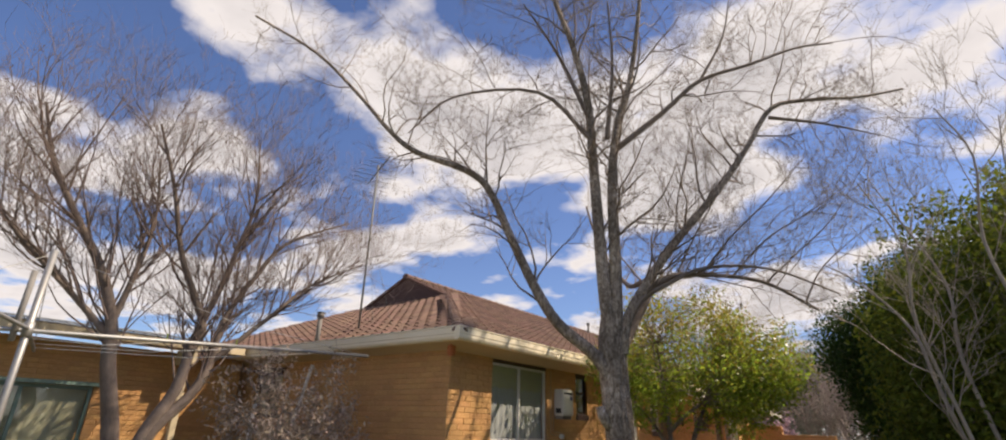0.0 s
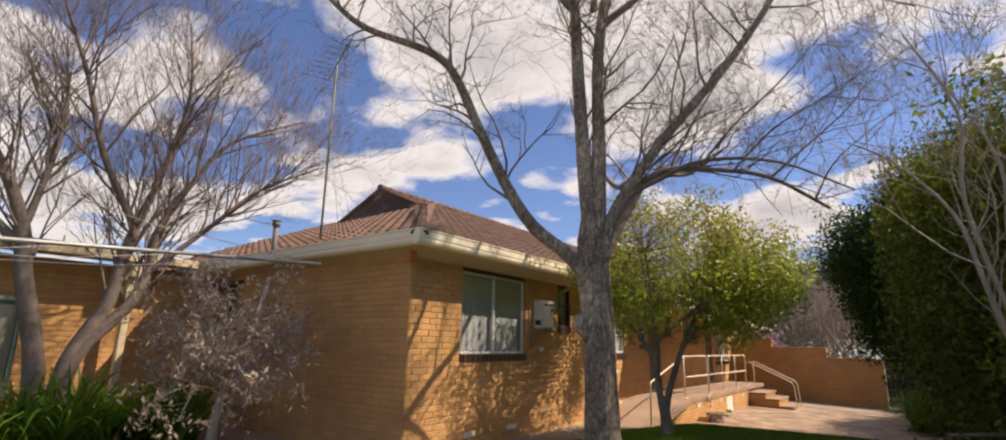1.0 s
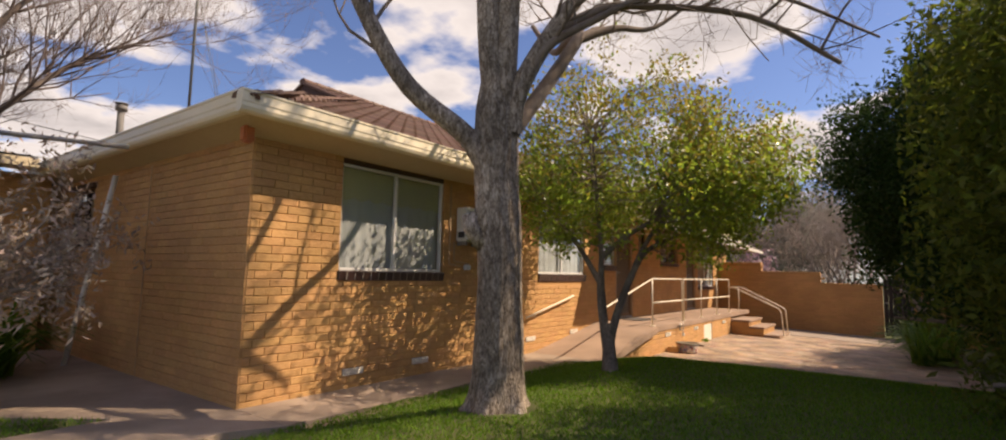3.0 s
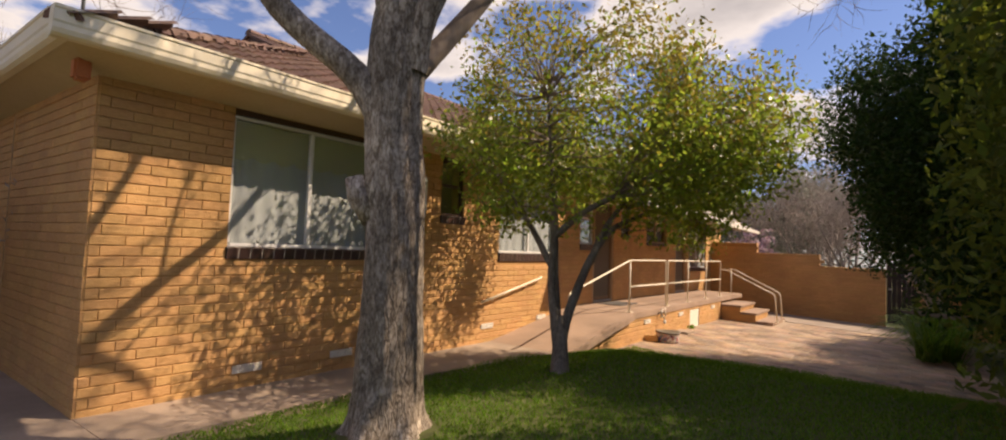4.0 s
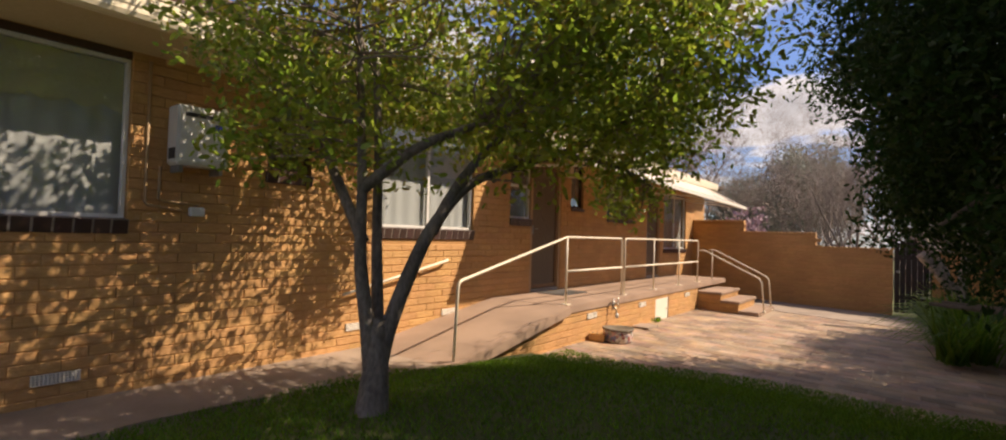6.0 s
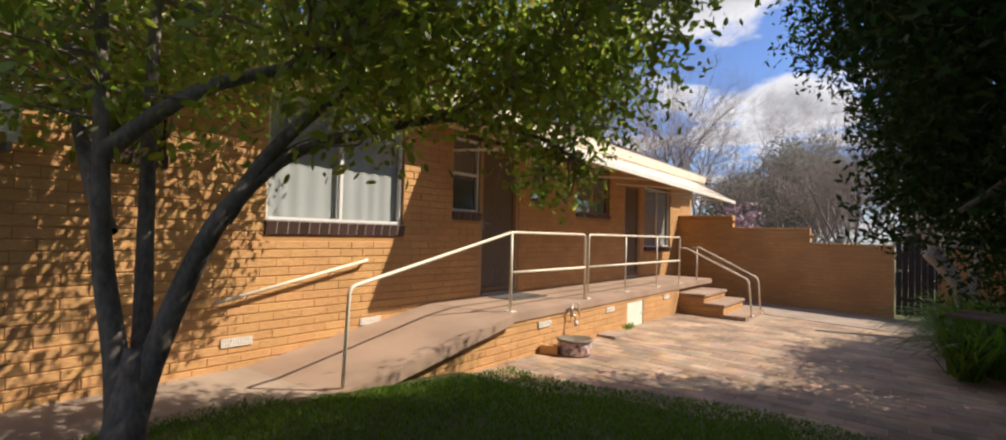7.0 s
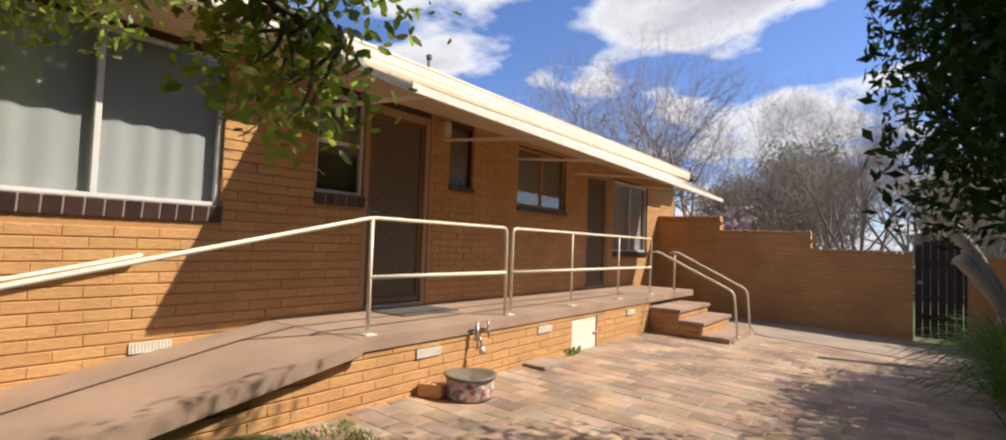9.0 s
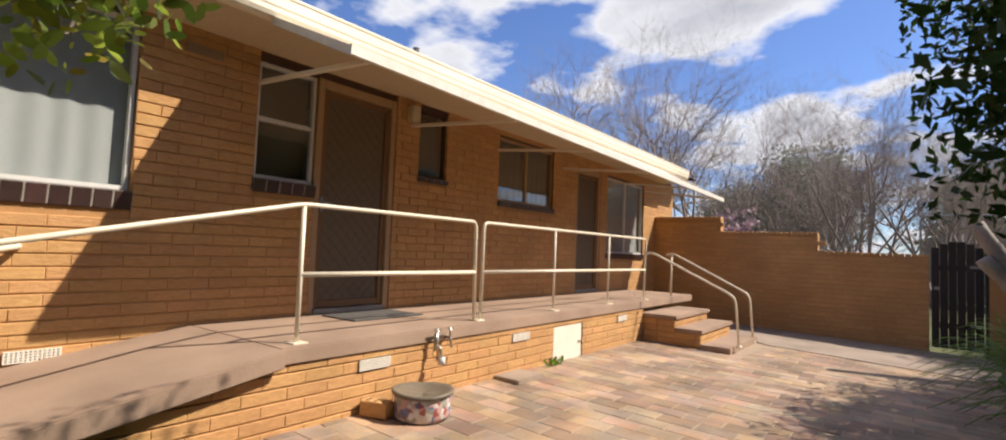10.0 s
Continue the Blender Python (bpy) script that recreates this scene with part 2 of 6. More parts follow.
# dark plastic parts, and the shade inside brick and vent holes
M["dark_plastic_hole_shade"] = material("dark_plastic_hole_shade", (0.03, 0.03, 0.035), 0.5)
M["blue_badge"] = material("blue_badge", (0.03, 0.05, 0.35), 0.4)
M["terracotta"] = material("terracotta", (0.52, 0.16, 0.05), 0.6, (0.40, 0.11, 0.035), 8, 60, 0.15)
M["vent"] = material("vent", (0.80, 0.75, 0.67), 0.6, (0.68, 0.62, 0.53), 8, 60, 0.1)
M["hatch_paint"] = material("hatch_paint", (0.80, 0.75, 0.66), 0.5, (0.72, 0.66, 0.55), 5, 40, 0.06)
M["mat_rubber"] = material("mat_rubber", (0.11, 0.10, 0.09), 0.9, (0.07, 0.065, 0.06), 15, 120, 0.4)
M["basin"] = material("basin", (0.20, 0.165, 0.12), 0.5, (0.13, 0.105, 0.075), 10, 60, 0.2)
M["wing_green"] = material("wing_green", (0.16, 0.24, 0.20), 0.45, (0.11, 0.17, 0.145), 4, 40, 0.08)
M["sheet_roof"] = material("sheet_roof", (0.30, 0.31, 0.28), 0.55, (0.22, 0.23, 0.21), 2, 20, 0.1)
M["pot"] = material("pot", (0.22, 0.21, 0.20), 0.7, (0.14, 0.135, 0.13), 10, 60, 0.3)
M["far_wall"] = material("far_wall", (0.33, 0.34, 0.35), 0.8)


def mosaic_material():
    """Bits of crockery set in pale grout."""
    m = material("mosaic", (0.62, 0.55, 0.48), 0.45, (0.5, 0.42, 0.36), 20, 80, 0.1)
    n, l = m.node_tree.nodes, m.node_tree.links
    geo = n.new("ShaderNodeNewGeometry")
    v = n.new("ShaderNodeTexVoronoi")
    v.inputs["Scale"].default_value = 26
    l.new(geo.outputs["Position"], v.inputs["Vector"])
    r = n.new("ShaderNodeValToRGB")
    cols = [(0.62, 0.56, 0.50), (0.36, 0.09, 0.08), (0.70, 0.66, 0.62), (0.16, 0.18, 0.30), (0.55, 0.34, 0.32), (0.30, 0.30, 0.26)]
    r.color_ramp.interpolation = "CONSTANT"
    while len(r.color_ramp.elements) < len(cols):
        r.color_ramp.elements.new(0.5)
    for k, c in enumerate(cols):
        r.color_ramp.elements[k].position, r.color_ramp.elements[k].color = k / len(cols), (*c, 1)
    sp = n.new("ShaderNodeSeparateColor")
    l.new(v.outputs["Color"], sp.inputs[0]), l.new(sp.outputs[0], r.inputs[0])
    l.new(r.outputs[0], n["Principled BSDF"].inputs["Base Color"])
    return m


M["mosaic"] = mosaic_material()


def bark_material():
    """Grey bark broken into upright plates with dark furrows between and pale flakes."""
    m = material("bark", (0.57, 0.495, 0.425), 0.9, (0.23, 0.178, 0.135), 26, 70, 1.0, 1.2, stretch=(1, 1, 0.5), grime=0.5)
    n, l = m.node_tree.nodes, m.node_tree.links
    b = n["Principled BSDF"]
    geo, mp, warp, mixv = n.new("ShaderNodeNewGeometry"), n.new("ShaderNodeMapping"), n.new("ShaderNodeTexNoise"), n.new("ShaderNodeVectorMath")
    mp.inputs["Scale"].default_value = (1, 1, 0.22)
    warp.inputs["Scale"].default_value, warp.inputs["Detail"].default_value = 9.0, 3.0
    mixv.operation = "MULTIPLY_ADD"
    mixv.inputs[1].default_value = (0.05, 0.05, 0.05)
    l.new(geo.outputs["Position"], warp.inputs["Vector"])
    l.new(warp.outputs["Color"], mixv.inputs[0]), l.new(geo.outputs["Position"], mixv.inputs[2])
    l.new(mixv.outputs[0], mp.inputs[0])
    edge, cell = n.new("ShaderNodeTexVoronoi"), n.new("ShaderNodeTexVoronoi")
    edge.feature = "DISTANCE_TO_EDGE"
    for v in (edge, cell):
        v.inputs["Scale"].default_value = 27.0
        l.new(mp.outputs[0], v.inputs["Vector"])
    crack = n.new("ShaderNodeValToRGB")
    crack.color_ramp.elements[0].position, crack.color_ramp.elements[1].position = 0.0, 0.11
    crack.color_ramp.elements[0].color = (0.62, 0.59, 0.56, 1)
    l.new(edge.outputs["Distance"], crack.inputs[0])
    sep, plate = n.new("ShaderNodeSeparateColor"), n.new("ShaderNodeValToRGB")
    l.new(cell.outputs["Color"], sep.inputs[0]), l.new(sep.outputs[0], plate.inputs[0])
    plate.color_ramp.elements[0].color, plate.color_ramp.elements[1].color = (0.72, 0.69, 0.66, 1), (1.25, 1.22, 1.18, 1)
    src = b.inputs["Base Color"].links[0].from_socket
    for k in (crack, plate):
        x = n.new("ShaderNodeMix")
        x.data_type, x.blend_type = "RGBA", "MULTIPLY"
        x.inputs[0].default_value = 1.0
        l.new(src, x.inputs[6]), l.new(k.outputs[0], x.inputs[7])
        src = x.outputs[2]
    l.new(src, b.inputs["Base Color"])
    bp = n.new("ShaderNodeBump")
    bp.inputs["Strength"].default_value, bp.inputs["Distance"].default_value = 0.7, 0.012
    l.new(crack.outputs[0], bp.inputs["Height"])
    l.new(b.inputs["Normal"].links[0].from_socket, bp.inputs["Normal"])
    l.new(bp.outputs[0], b.inputs["Normal"])
    return m


M["bark"] = bark_material()


def glass_material():
    m = bpy.data.materials.new("glass")
    m.use_nodes = True
    n, l = m.node_tree.nodes, m.node_tree.links
    n.clear()
    o = n.new("ShaderNodeOutputMaterial")
    t, g, x = n.new("ShaderNodeBsdfTransparent"), n.new("ShaderNodeBsdfGlossy"), n.new("ShaderNodeMixShader")
    w, p, q = n.new("ShaderNodeLayerWeight"), n.new("ShaderNodeMath"), n.new("ShaderNodeMath")
    t.inputs[0].default_value = (0.93, 0.95, 0.945, 1)
    g.inputs["Roughness"].default_value = 0.015
    w.inputs[0].default_value = 0.5
    p.operation, q.operation = "POWER", "MULTIPLY_ADD"
    p.inputs[1].default_value = 3.5
    q.inputs[1].default_value, q.inputs[2].default_value = 0.6, 0.075
    l.new(w.outputs["Facing"], p.inputs[0]), l.new(p.outputs[0], q.inputs[0]), l.new(q.outputs[0], x.inputs[0])
    l.new(t.outputs[0], x.inputs[1]), l.new(g.outputs[0], x.inputs[2]), l.new(x.outputs[0], o.inputs[0])
    return m


M["glass"] = glass_material()


# ---- mesh helpers ----
def part(name, bm, mat, parent=None, label="", smooth=False):
    """Links a bmesh as one mesh object, under a parent if there is one."""
    me = bpy.data.meshes.new(name)
    bm.to_mesh(me)
    bm.free()
    me.materials.append(M[mat])
    if smooth:
        me.polygons.foreach_set("use_smooth", [True] * len(me.polygons))
    ob = new(name, me)
    if parent is not None:
        ob.parent = parent
    if label:
        tagged(ob, label)
    return ob


def raw(name, verts, faces, mat, parent=None, smooth=False):
    """Links lists of vertices and faces as one mesh object."""
    me = bpy.data.meshes.new(name)
    me.from_pydata(verts, [], faces)
    me.update()
    me.materials.append(M[mat])
    if smooth:
        me.polygons.foreach_set("use_smooth", [True] * len(me.polygons))
    ob = new(name, me)
    if parent is not None:
        ob.parent = parent
    return ob


def leaves_mesh(name, verts, size, mat, parent=None):
    """Links an array of faces with size corners each."""
    v = np.asarray(verts, dtype=np.float32).reshape(-1, 3)
    nf = len(v) // size
    me = bpy.data.meshes.new(name)
    me.vertices.add(len(v)), me.loops.add(len(v)), me.polygons.add(nf)
    me.vertices.foreach_set("co", v.ravel())
    me.loops.foreach_set("vertex_index", np.arange(len(v), dtype=np.int32))
    me.polygons.foreach_set("loop_start", np.arange(0, len(v), size, dtype=np.int32))
    me.update(calc_edges=True)
    me.validate()
    me.materials.append(M[mat])
    ob = new(name, me)
    if parent is not None:
        ob.parent = parent
    return ob


def empty(name, at=(0, 0, 0)):
    ob = new(name)
    ob.empty_display_size = 0.2
    ob.location = at
    return ob


def box(bm, x0, x1, y0, y1, z0, z1, bevel=0.0):
    r = bmesh.ops.create_cube(bm, size=1.0, matrix=Matrix.LocRotScale(((x0 + x1) / 2, (y0 + y1) / 2, (z0 + z1) / 2), None, (abs(x1 - x0), abs(y1 - y0), abs(z1 - z0))))
    if bevel:
        es = list({e for v in r["verts"] for e in v.link_edges})
        bmesh.ops.bevel(bm, geom=es, offset=bevel, segments=2, affect="EDGES")
    return bm


def boxes(*dims, bevel=0.0):
    bm = bmesh.new()
    for d in dims:
        box(bm, *d, bevel=bevel)
    return bm


def tube_into(V, F, pts, radii, n=8, cap=True):
    """Adds a tapered round tube along points to the lists V, F."""
    pts = [Vector(p) for p in pts]
    side = None
    rings = []
    for i, p in enumerate(pts):
        d = (pts[min(i + 1, len(pts) - 1)] - pts[max(i - 1, 0)]).normalized()
        if side is None:
            side = d.orthogonal().normalized()
        side = (side - d * side.dot(d))
        side = side.normalized() if side.length > 1e-5 else d.orthogonal().normalized()
        up = d.cross(side)
        base = len(V)
        for k in range(n):
            a = 2 * math.pi * k / n
            q = p + (side * math.cos(a) + up * math.sin(a)) * radii[i]
            V.append((q.x, q.y, q.z))
        rings.append(base)
    for a, b in zip(rings, rings[1:]):
        for k in range(n):
            F.append((a + k, a + (k + 1) % n, b + (k + 1) % n, b + k))
    if cap:
        F.append(tuple(reversed(range(rings[0], rings[0] + n))))
        F.append(tuple(range(rings[-1], rings[-1] + n)))


def smooth_line(pts, per=5):
    """A Catmull-Rom line through points."""
    P = [Vector(p) for p in pts]
    P = [P[0] * 2 - P[1]] + P + [P[-1] * 2 - P[-2]]
    out = []
    for i in range(1, len(P) - 2):
        for k in range(per):
            t = k / per
            a, b, c, d = P[i - 1], P[i], P[i + 1], P[i + 2]
            out.append(0.5 * ((2 * b) + (c - a) * t + (2 * a - 5 * b + 4 * c - d) * t * t + (3 * b - a - 3 * c + d) * t ** 3))
    out.append(P[-2])
    return out


def pipe(name, pts, r, mat, parent=None, n=10, bend=0.0, label=""):
    """A round pipe along points, with rounded bends of that radius."""
    P = [Vector(p) for p in pts]
    line = [P[0]]
    for i in range(1, len(P) - 1):
        if bend:
            a, c = (P[i - 1] - P[i]), (P[i + 1] - P[i])
            b = min(bend, a.length * 0.45, c.length * 0.45)
            s, e = P[i] + a.normalized() * b, P[i] + c.normalized() * b
            for k in range(6):
                t = k / 5
                line.append(s * (1 - t) ** 2 + P[i] * 2 * t * (1 - t) + e * t * t)
        else:
            line.append(P[i])
    line.append(P[-1])
    V, F = [], []
    tube_into(V, F, line, [r] * len(line), n)
    ob = raw(name, V, F, mat, parent, smooth=True)
    if label:
        tagged(ob, label)
    return ob


def smoothstep(a, b, x):
    t = min(1.0, max(0.0, (x - a) / (b - a)))
    return t * t * (3 - 2 * t)


# ---- ground ----
def patio_z(x, y):
    return 0.13 - 0.035 * (x - 1.25) - 0.006 * (y - 8)


def edge_y(x):
    """Where the lawn ends at the paving."""
    return 7.35 + 0.18 * max(0.0, min(4.0, x - 1.5)) + 0.12 * math.sin(x * 2.1)


def lawn_z(x, y):
    z = 0.29 + 0.22 * smoothstep(0.85, 2.5, x)
    low = patio_z(x, y) + 0.03
    k = smoothstep(4.6, edge_y(x) + 0.1, y)
    z = z * (1 - k) + low * k
    return z + 0.012 * noise.noise(Vector((x * 0.9, y * 0.9, 0)))


def ground():
    xs = [-300, -60, -20] + [-12 + 0.4 * i for i in range(63)] + [16, 22, 40, 90, 300]
    ys = [-300, -60, -20] + [-12 + 0.4 * i for i in range(78)] + [22, 26, 40, 90, 300]
    V, F = [], []
    for y in ys:
        for x in xs:
            z = lawn_z(x, y) - 0.015
            if y > edge_y(x) - 0.3 or (x < 1.1 and (y > -1.0 or x > -0.6)) or x < -1.0:
                z -= 0.09 if y > 0 else 0.06
            V.append((x, y, z))
    n = len(xs)
    for j in range(len(ys) - 1):
        for i in range(n - 1):
            F.append((j * n + i, j * n + i + 1, (j + 1) * n + i + 1, (j + 1) * n + i))
    ob = raw("ground", V, F, "soil", smooth=True)
    tagged(ob, "dark soil and thin turf under the lawn and yard", "ground", kind="structure")


ground()


def on_path(x, y):
    """Concrete runs along the wall and round the corner of the house."""
    right = 0.88 - 0.2 * smoothstep(0.3, -0.4, y) + 0.03 * math.sin(y * 3.1)
    far = -0.87 if x > -0.48 else -0.87 + 0.8 * (x + 0.48)
    return x < right and (y > far or x > -0.48)


def slab(name, outline, z0, depth, mat, label):
    bm = bmesh.new()
    vs = [bm.verts.new((x, y, z0(x, y))) for x, y in outline]
    f = bm.faces.new(vs)
    r = bmesh.ops.extrude_face_region(bm, geom=[f])
    for v in [g for g in r["geom"] if isinstance(g, bmesh.types.BMVert)]:
        v.co.z -= depth
    bmesh.ops.recalc_face_normals(bm, faces=bm.faces)
    ob = part(name, bm, mat)
    return tagged(ob, label, "path", kind="structure")


def flat(z):
    return lambda x, y: z


slab("path_1", [(0.0, 0.0), (0.86, 0.0), (0.90, 1.4), (0.86, 2.8), (1.0, 4.0), (1.25, 4.7), (1.5, 5.22), (0.0, 5.22)], flat(0.29), 0.14, "path", "worn pinkish concrete path along the brick wall")
slab("path_2", [(-5.88, -0.004), (-5.88, -5.2), (-1.88, -2.0), (-0.48, -0.87), (-0.5, -3.0), (-0.5, -9.0), (0.9, -9.0), (0.72, -1.0), (0.66, -0.4), (0.86, -0.004)], flat(0.288), 0.14, "path", "pinkish concrete path turning the corner of the house")
slab("path_3", [(0.0, 15.62), (2.3, 15.25), (2.75, 14.95), (4.5, 14.85), (5.6, 14.9), (5.6, 17.2), (0.0, 17.2)], lambda x, y: patio_z(x, y) + 0.004, 0.12, "grey_path", "grey concrete strip in front of the garden wall")
slab("paving_bed", [(1.1, 6.9), (6.4, 6.9), (6.4, 14.9), (2.6, 15.3), (1.1, 15.7)], lambda x, y: patio_z(x, y) - 0.009, 0.1, "sand", "sandy bed and joints under the brick paving")


# ---- house walls ----
COURSE, LONG, JOINT = 0.0864, 0.300, 0.008
EAST_OPEN = [(1.10, 2.86, 1.54, 3.0), (4.02, 4.50, 2.06, 3.0), (5.39, 7.15, 1.53, 3.0), (8.05, 8.64, 1.77, 3.0), (8.64, 9.62, 0.60, 3.0),
             (9.97, 10.44, 2.10, 3.0), (11.48, 12.90, 1.95, 2.95), (13.65, 14.55, 0.60, 2.82), (14.82, 16.55, 1.27, 2.83)]


def cut_core(u0, u1, v0, v1, holes):
    """Rectangles that cover a wall but for its holes."""
    us = sorted({u0, u1, *[h[0] for h in holes], *[h[1] for h in holes]})
    out = []
    for a, b in zip(us, us[1:]):
        if b - a < 1e-6 or a < u0 - 1e-6 or b > u1 + 1e-6:
            continue
        hs = sorted((h[2], h[3]) for h in holes if h[0] <= a + 1e-6 and h[1] >= b - 1e-6)
        v = v0
        for p, q in hs:
            if p > v:
                out.append((a, b, v, min(p, v1)))
            v = max(v, q)
        if v < v1:
            out.append((a, b, v, v1))
    return out


def brick_places(u0, u1, v0, top, holes, phase=0.0):
    """Stretcher bond: (u, v, length, height) of each brick, cut at ends and openings."""
    out = []
    row = 0
    while True:
        v = v0 + row * COURSE
        t = top if not callable(top) else None
        if (t is not None and v + 0.03 > t) or row > 60:
            break
        h = COURSE - JOINT
        if t is not None:
            h = min(h, t - v)
        hs = [(a, b) for a, b, p, q in holes if p < v + h - 0.012 and q > v + 0.012]
        u = u0 - (LONG * ((row % 2) * 0.5 + phase + 0.04 * math.sin(row * 2.7)) % LONG)
        while u < u1:
            segs = [(max(u, u0), min(u + LONG - 0.004, u1))]
            for a, b in hs:
                nxt = []
                for s, e in segs:
                    if b <= s or a >= e:
                        nxt.append((s, e))
                    else:
                        nxt += [(s, a), (b, e)]
                segs = nxt
            for s, e in segs:
                if e - s > 0.035 and (not callable(top) or v + h <= top((s + e) / 2) + 0.01):
                    out.append((s, v, e - s, h))
            u += LONG
        row += 1
    return out


BRICK_MESH = {}


def brick_shape(length, height, deep=0.05):
    """A brick with a slightly sunken arris on its face, which looks along -y; its corner is at the origin."""
    c = 0.005
    V = [(0, 0, 0), (length, 0, 0), (length, 0, height), (0, 0, height),
         (0, -deep + c, 0), (length, -deep + c, 0), (length, -deep + c, height), (0, -deep + c, height),
         (c, -deep, c), (length - c, -deep, c), (length - c, -deep, height - c), (c, -deep, height - c)]
    F = [(4, 5, 9, 8), (5, 6, 10, 9), (6, 7, 11, 10), (7, 4, 8, 11), (8, 9, 10, 11), (0, 1, 5, 4), (1, 2, 6, 5), (2, 3, 7, 6), (3, 0, 4, 7)]
    return V, F


def brick_mesh(length, height, mat):
    key = (round(length, 2), round(height, 3), mat)
    if key not in BRICK_MESH:
        V, F = brick_shape(key[0], key[1])
        me = bpy.data.meshes.new("brick")
        me.from_pydata(V, [], F)
        me.update()
        me.materials.append(M[mat])
        BRICK_MESH[key] = me
    return BRICK_MESH[key]


PIECES = []                                # (wall, places, frame, picked stretch), laid at the end of the file


def wall_frame(at, u, n):
    """Local x along the wall, -y out of it, z up."""
    u, n = Vector(u), Vector(n)
    m = Matrix((( u.x, -n.x, 0, at[0]), (u.y, -n.y, 0, at[1]), (u.z, -n.z, 1, at[2]), (0, 0, 0, 1)))
    return m


def lay_bricks():
    rnd = random.Random(5)
    for wall, places, m, pick in PIECES:
        near = sorted(places, key=pick)[:300]
        chosen = set(near)
        V, F = [], []
        for p in places:
            s, v, ln, h = p
            proud = rnd.uniform(-0.0025, 0.0025)
            if p in chosen:
                ob = new("brick", brick_mesh(ln, h, "brick"))
                ob.parent = wall
                ob.matrix_basis = m @ Matrix.Translation((s, proud + 0.0425, v))
            else:
                bv, bf = brick_shape(ln, h)
                b = len(V)
                V += [tuple(m @ Vector((x + s, y + proud + 0.0425, z + v))) for x, y, z in bv]
                F += [tuple(b + i for i in f) for f in bf]
        if V:
            ob = raw("brickwork", V, F, "bricks", wall)
            tagged(ob, kind="stuff")


def core_mesh(name, rects, m, thick, label):
    """The wall behind the brick faces: mortar set back by the depth of the joints."""
    bm = bmesh.new()
    for a, b, p, q in rects:
        r = bmesh.ops.create_cube(bm, size=1.0, matrix=m @ Matrix.LocRotScale(((a + b) / 2, 0.003 + thick / 2, (p + q) / 2), None, (b - a, thick, q - p)))
    ob = part(name, bm, "mortar")
    return tagged(ob, label, "wall", kind="structure")


FE = wall_frame((0, 0, 0), (0, 1, 0), (1, 0, 0))
east = core_mesh("wall_east", cut_core(0.0, 18.3, 0.0, 3.06, EAST_OPEN), FE, 0.24, "long tan brick house wall with windows and doors")
PIECES.append((east, brick_places(0.012, 18.3, 0.264 - 2 * COURSE, 3.02, EAST_OPEN, 0.2), FE, lambda p: abs(p[0] - 6.2) + 0.6 * abs(p[1] - 1.0)))
FS = wall_frame((0, 0, 0), (1, 0, 0), (0, -1, 0))
SOUTH_OPEN = [(-5.6, -4.6, 2.02, 2.85)]
south = core_mesh("wall_south", cut_core(-6.2, -0.003, 0.0, 3.06, SOUTH_OPEN), FS, 0.24, "shaded tan brick end wall of the house")
PIECES.append((south, brick_places(-6.2, -0.001, 0.264 - 2 * COURSE, 3.02, SOUTH_OPEN, 0.0), FS, lambda p: abs(p[0]) + 0.5 * p[1]))
bm = boxes((-11.6, -11.4, -0.2, 18.3, 0, 3.06), (-11.4, -0.25, 18.06, 18.3, 0, 3.06), (-11.4, -6.21, 0.0, 0.24, 0, 3.06))
tagged(part("wall_west", bm, "mortar"), "plain brick walls closing the back of the house", "wall", kind="structure")
tagged(part("floor", boxes((-11.4, -0.24, 0.24, 18.06, 0.5, 0.6)), "room"), "dark floor inside the house", "floor", kind="structure")

# wing that stands out beside the end wall
FW = wall_frame((-5.9, 0, 0), (0, 1, 0), (1, 0, 0))
WING_OPEN = [(-4.85, -2.85, 0.95, 2.36), (-8.9, -7.1, 0.95, 2.15)]
wing = core_mesh("wall_wing", cut_core(-11.0, -0.24, 0.0, 3.1, WING_OPEN), FW, 0.24, "tan brick wall of the wing with a green window")
PIECES.append((wing, brick_places(-11.0, -0.24, 0.264 - COURSE, 3.05, WING_OPEN, 0.3), FW, lambda p: abs(p[0] + 2.6) + 0.5 * p[1]))
tagged(part("wall_wing_end", boxes((-10.2, -9.96, -11.0, -0.2, 0, 3.1), (-9.96, -6.14, -11.24, -11.0, 0, 3.1)), "mortar"), "plain back wall of the wing", "wall", kind="structure")
bm = bmesh.new()
rv = [(-5.35, -11.4, 3.26), (-5.35, -0.4, 3.26), (-10.4, -0.4, 3.95), (-10.4, -11.4, 3.95)]
for dz in (0, 0.05):
    bm.faces.new([bm.verts.new((x, y, z + dz)) for x, y, z in (rv if dz else rv[::-1])])
# ribs of the sheet
for k in range(54):
    y = -11.3 + k * 0.2
    a = [bm.verts.new(c) for c in ((-5.36, y, 3.31), (-5.36, y + 0.04, 3.335), (-5.36, y + 0.08, 3.31), (-10.4, y, 4.0), (-10.4, y + 0.04, 4.025), (-10.4, y + 0.08, 4.0))]
    bm.faces.new((a[0], a[1], a[4], a[3])), bm.faces.new((a[1], a[2], a[5], a[4]))
tagged(part("roof_wing", bm, "sheet_roof"), "low grey ribbed sheet roof of the wing", "roof", kind="structure")
tagged(part("gutter_wing", boxes((-5.40, -5.28, -11.4, -0.55, 3.13, 3.27), (-5.9, -5.40, -11.4, -0.4, 3.15, 3.17), bevel=0.008), "cream"), "white gutter along the wing's eave", "gutter", kind="structure")
tagged(part("wing_beam", boxes((-5.88, -5.32, -1.62, -1.47, 2.86, 3.14), bevel=0.006), "cream"), "cream beam end under the wing's eave", "beam", kind="structure")
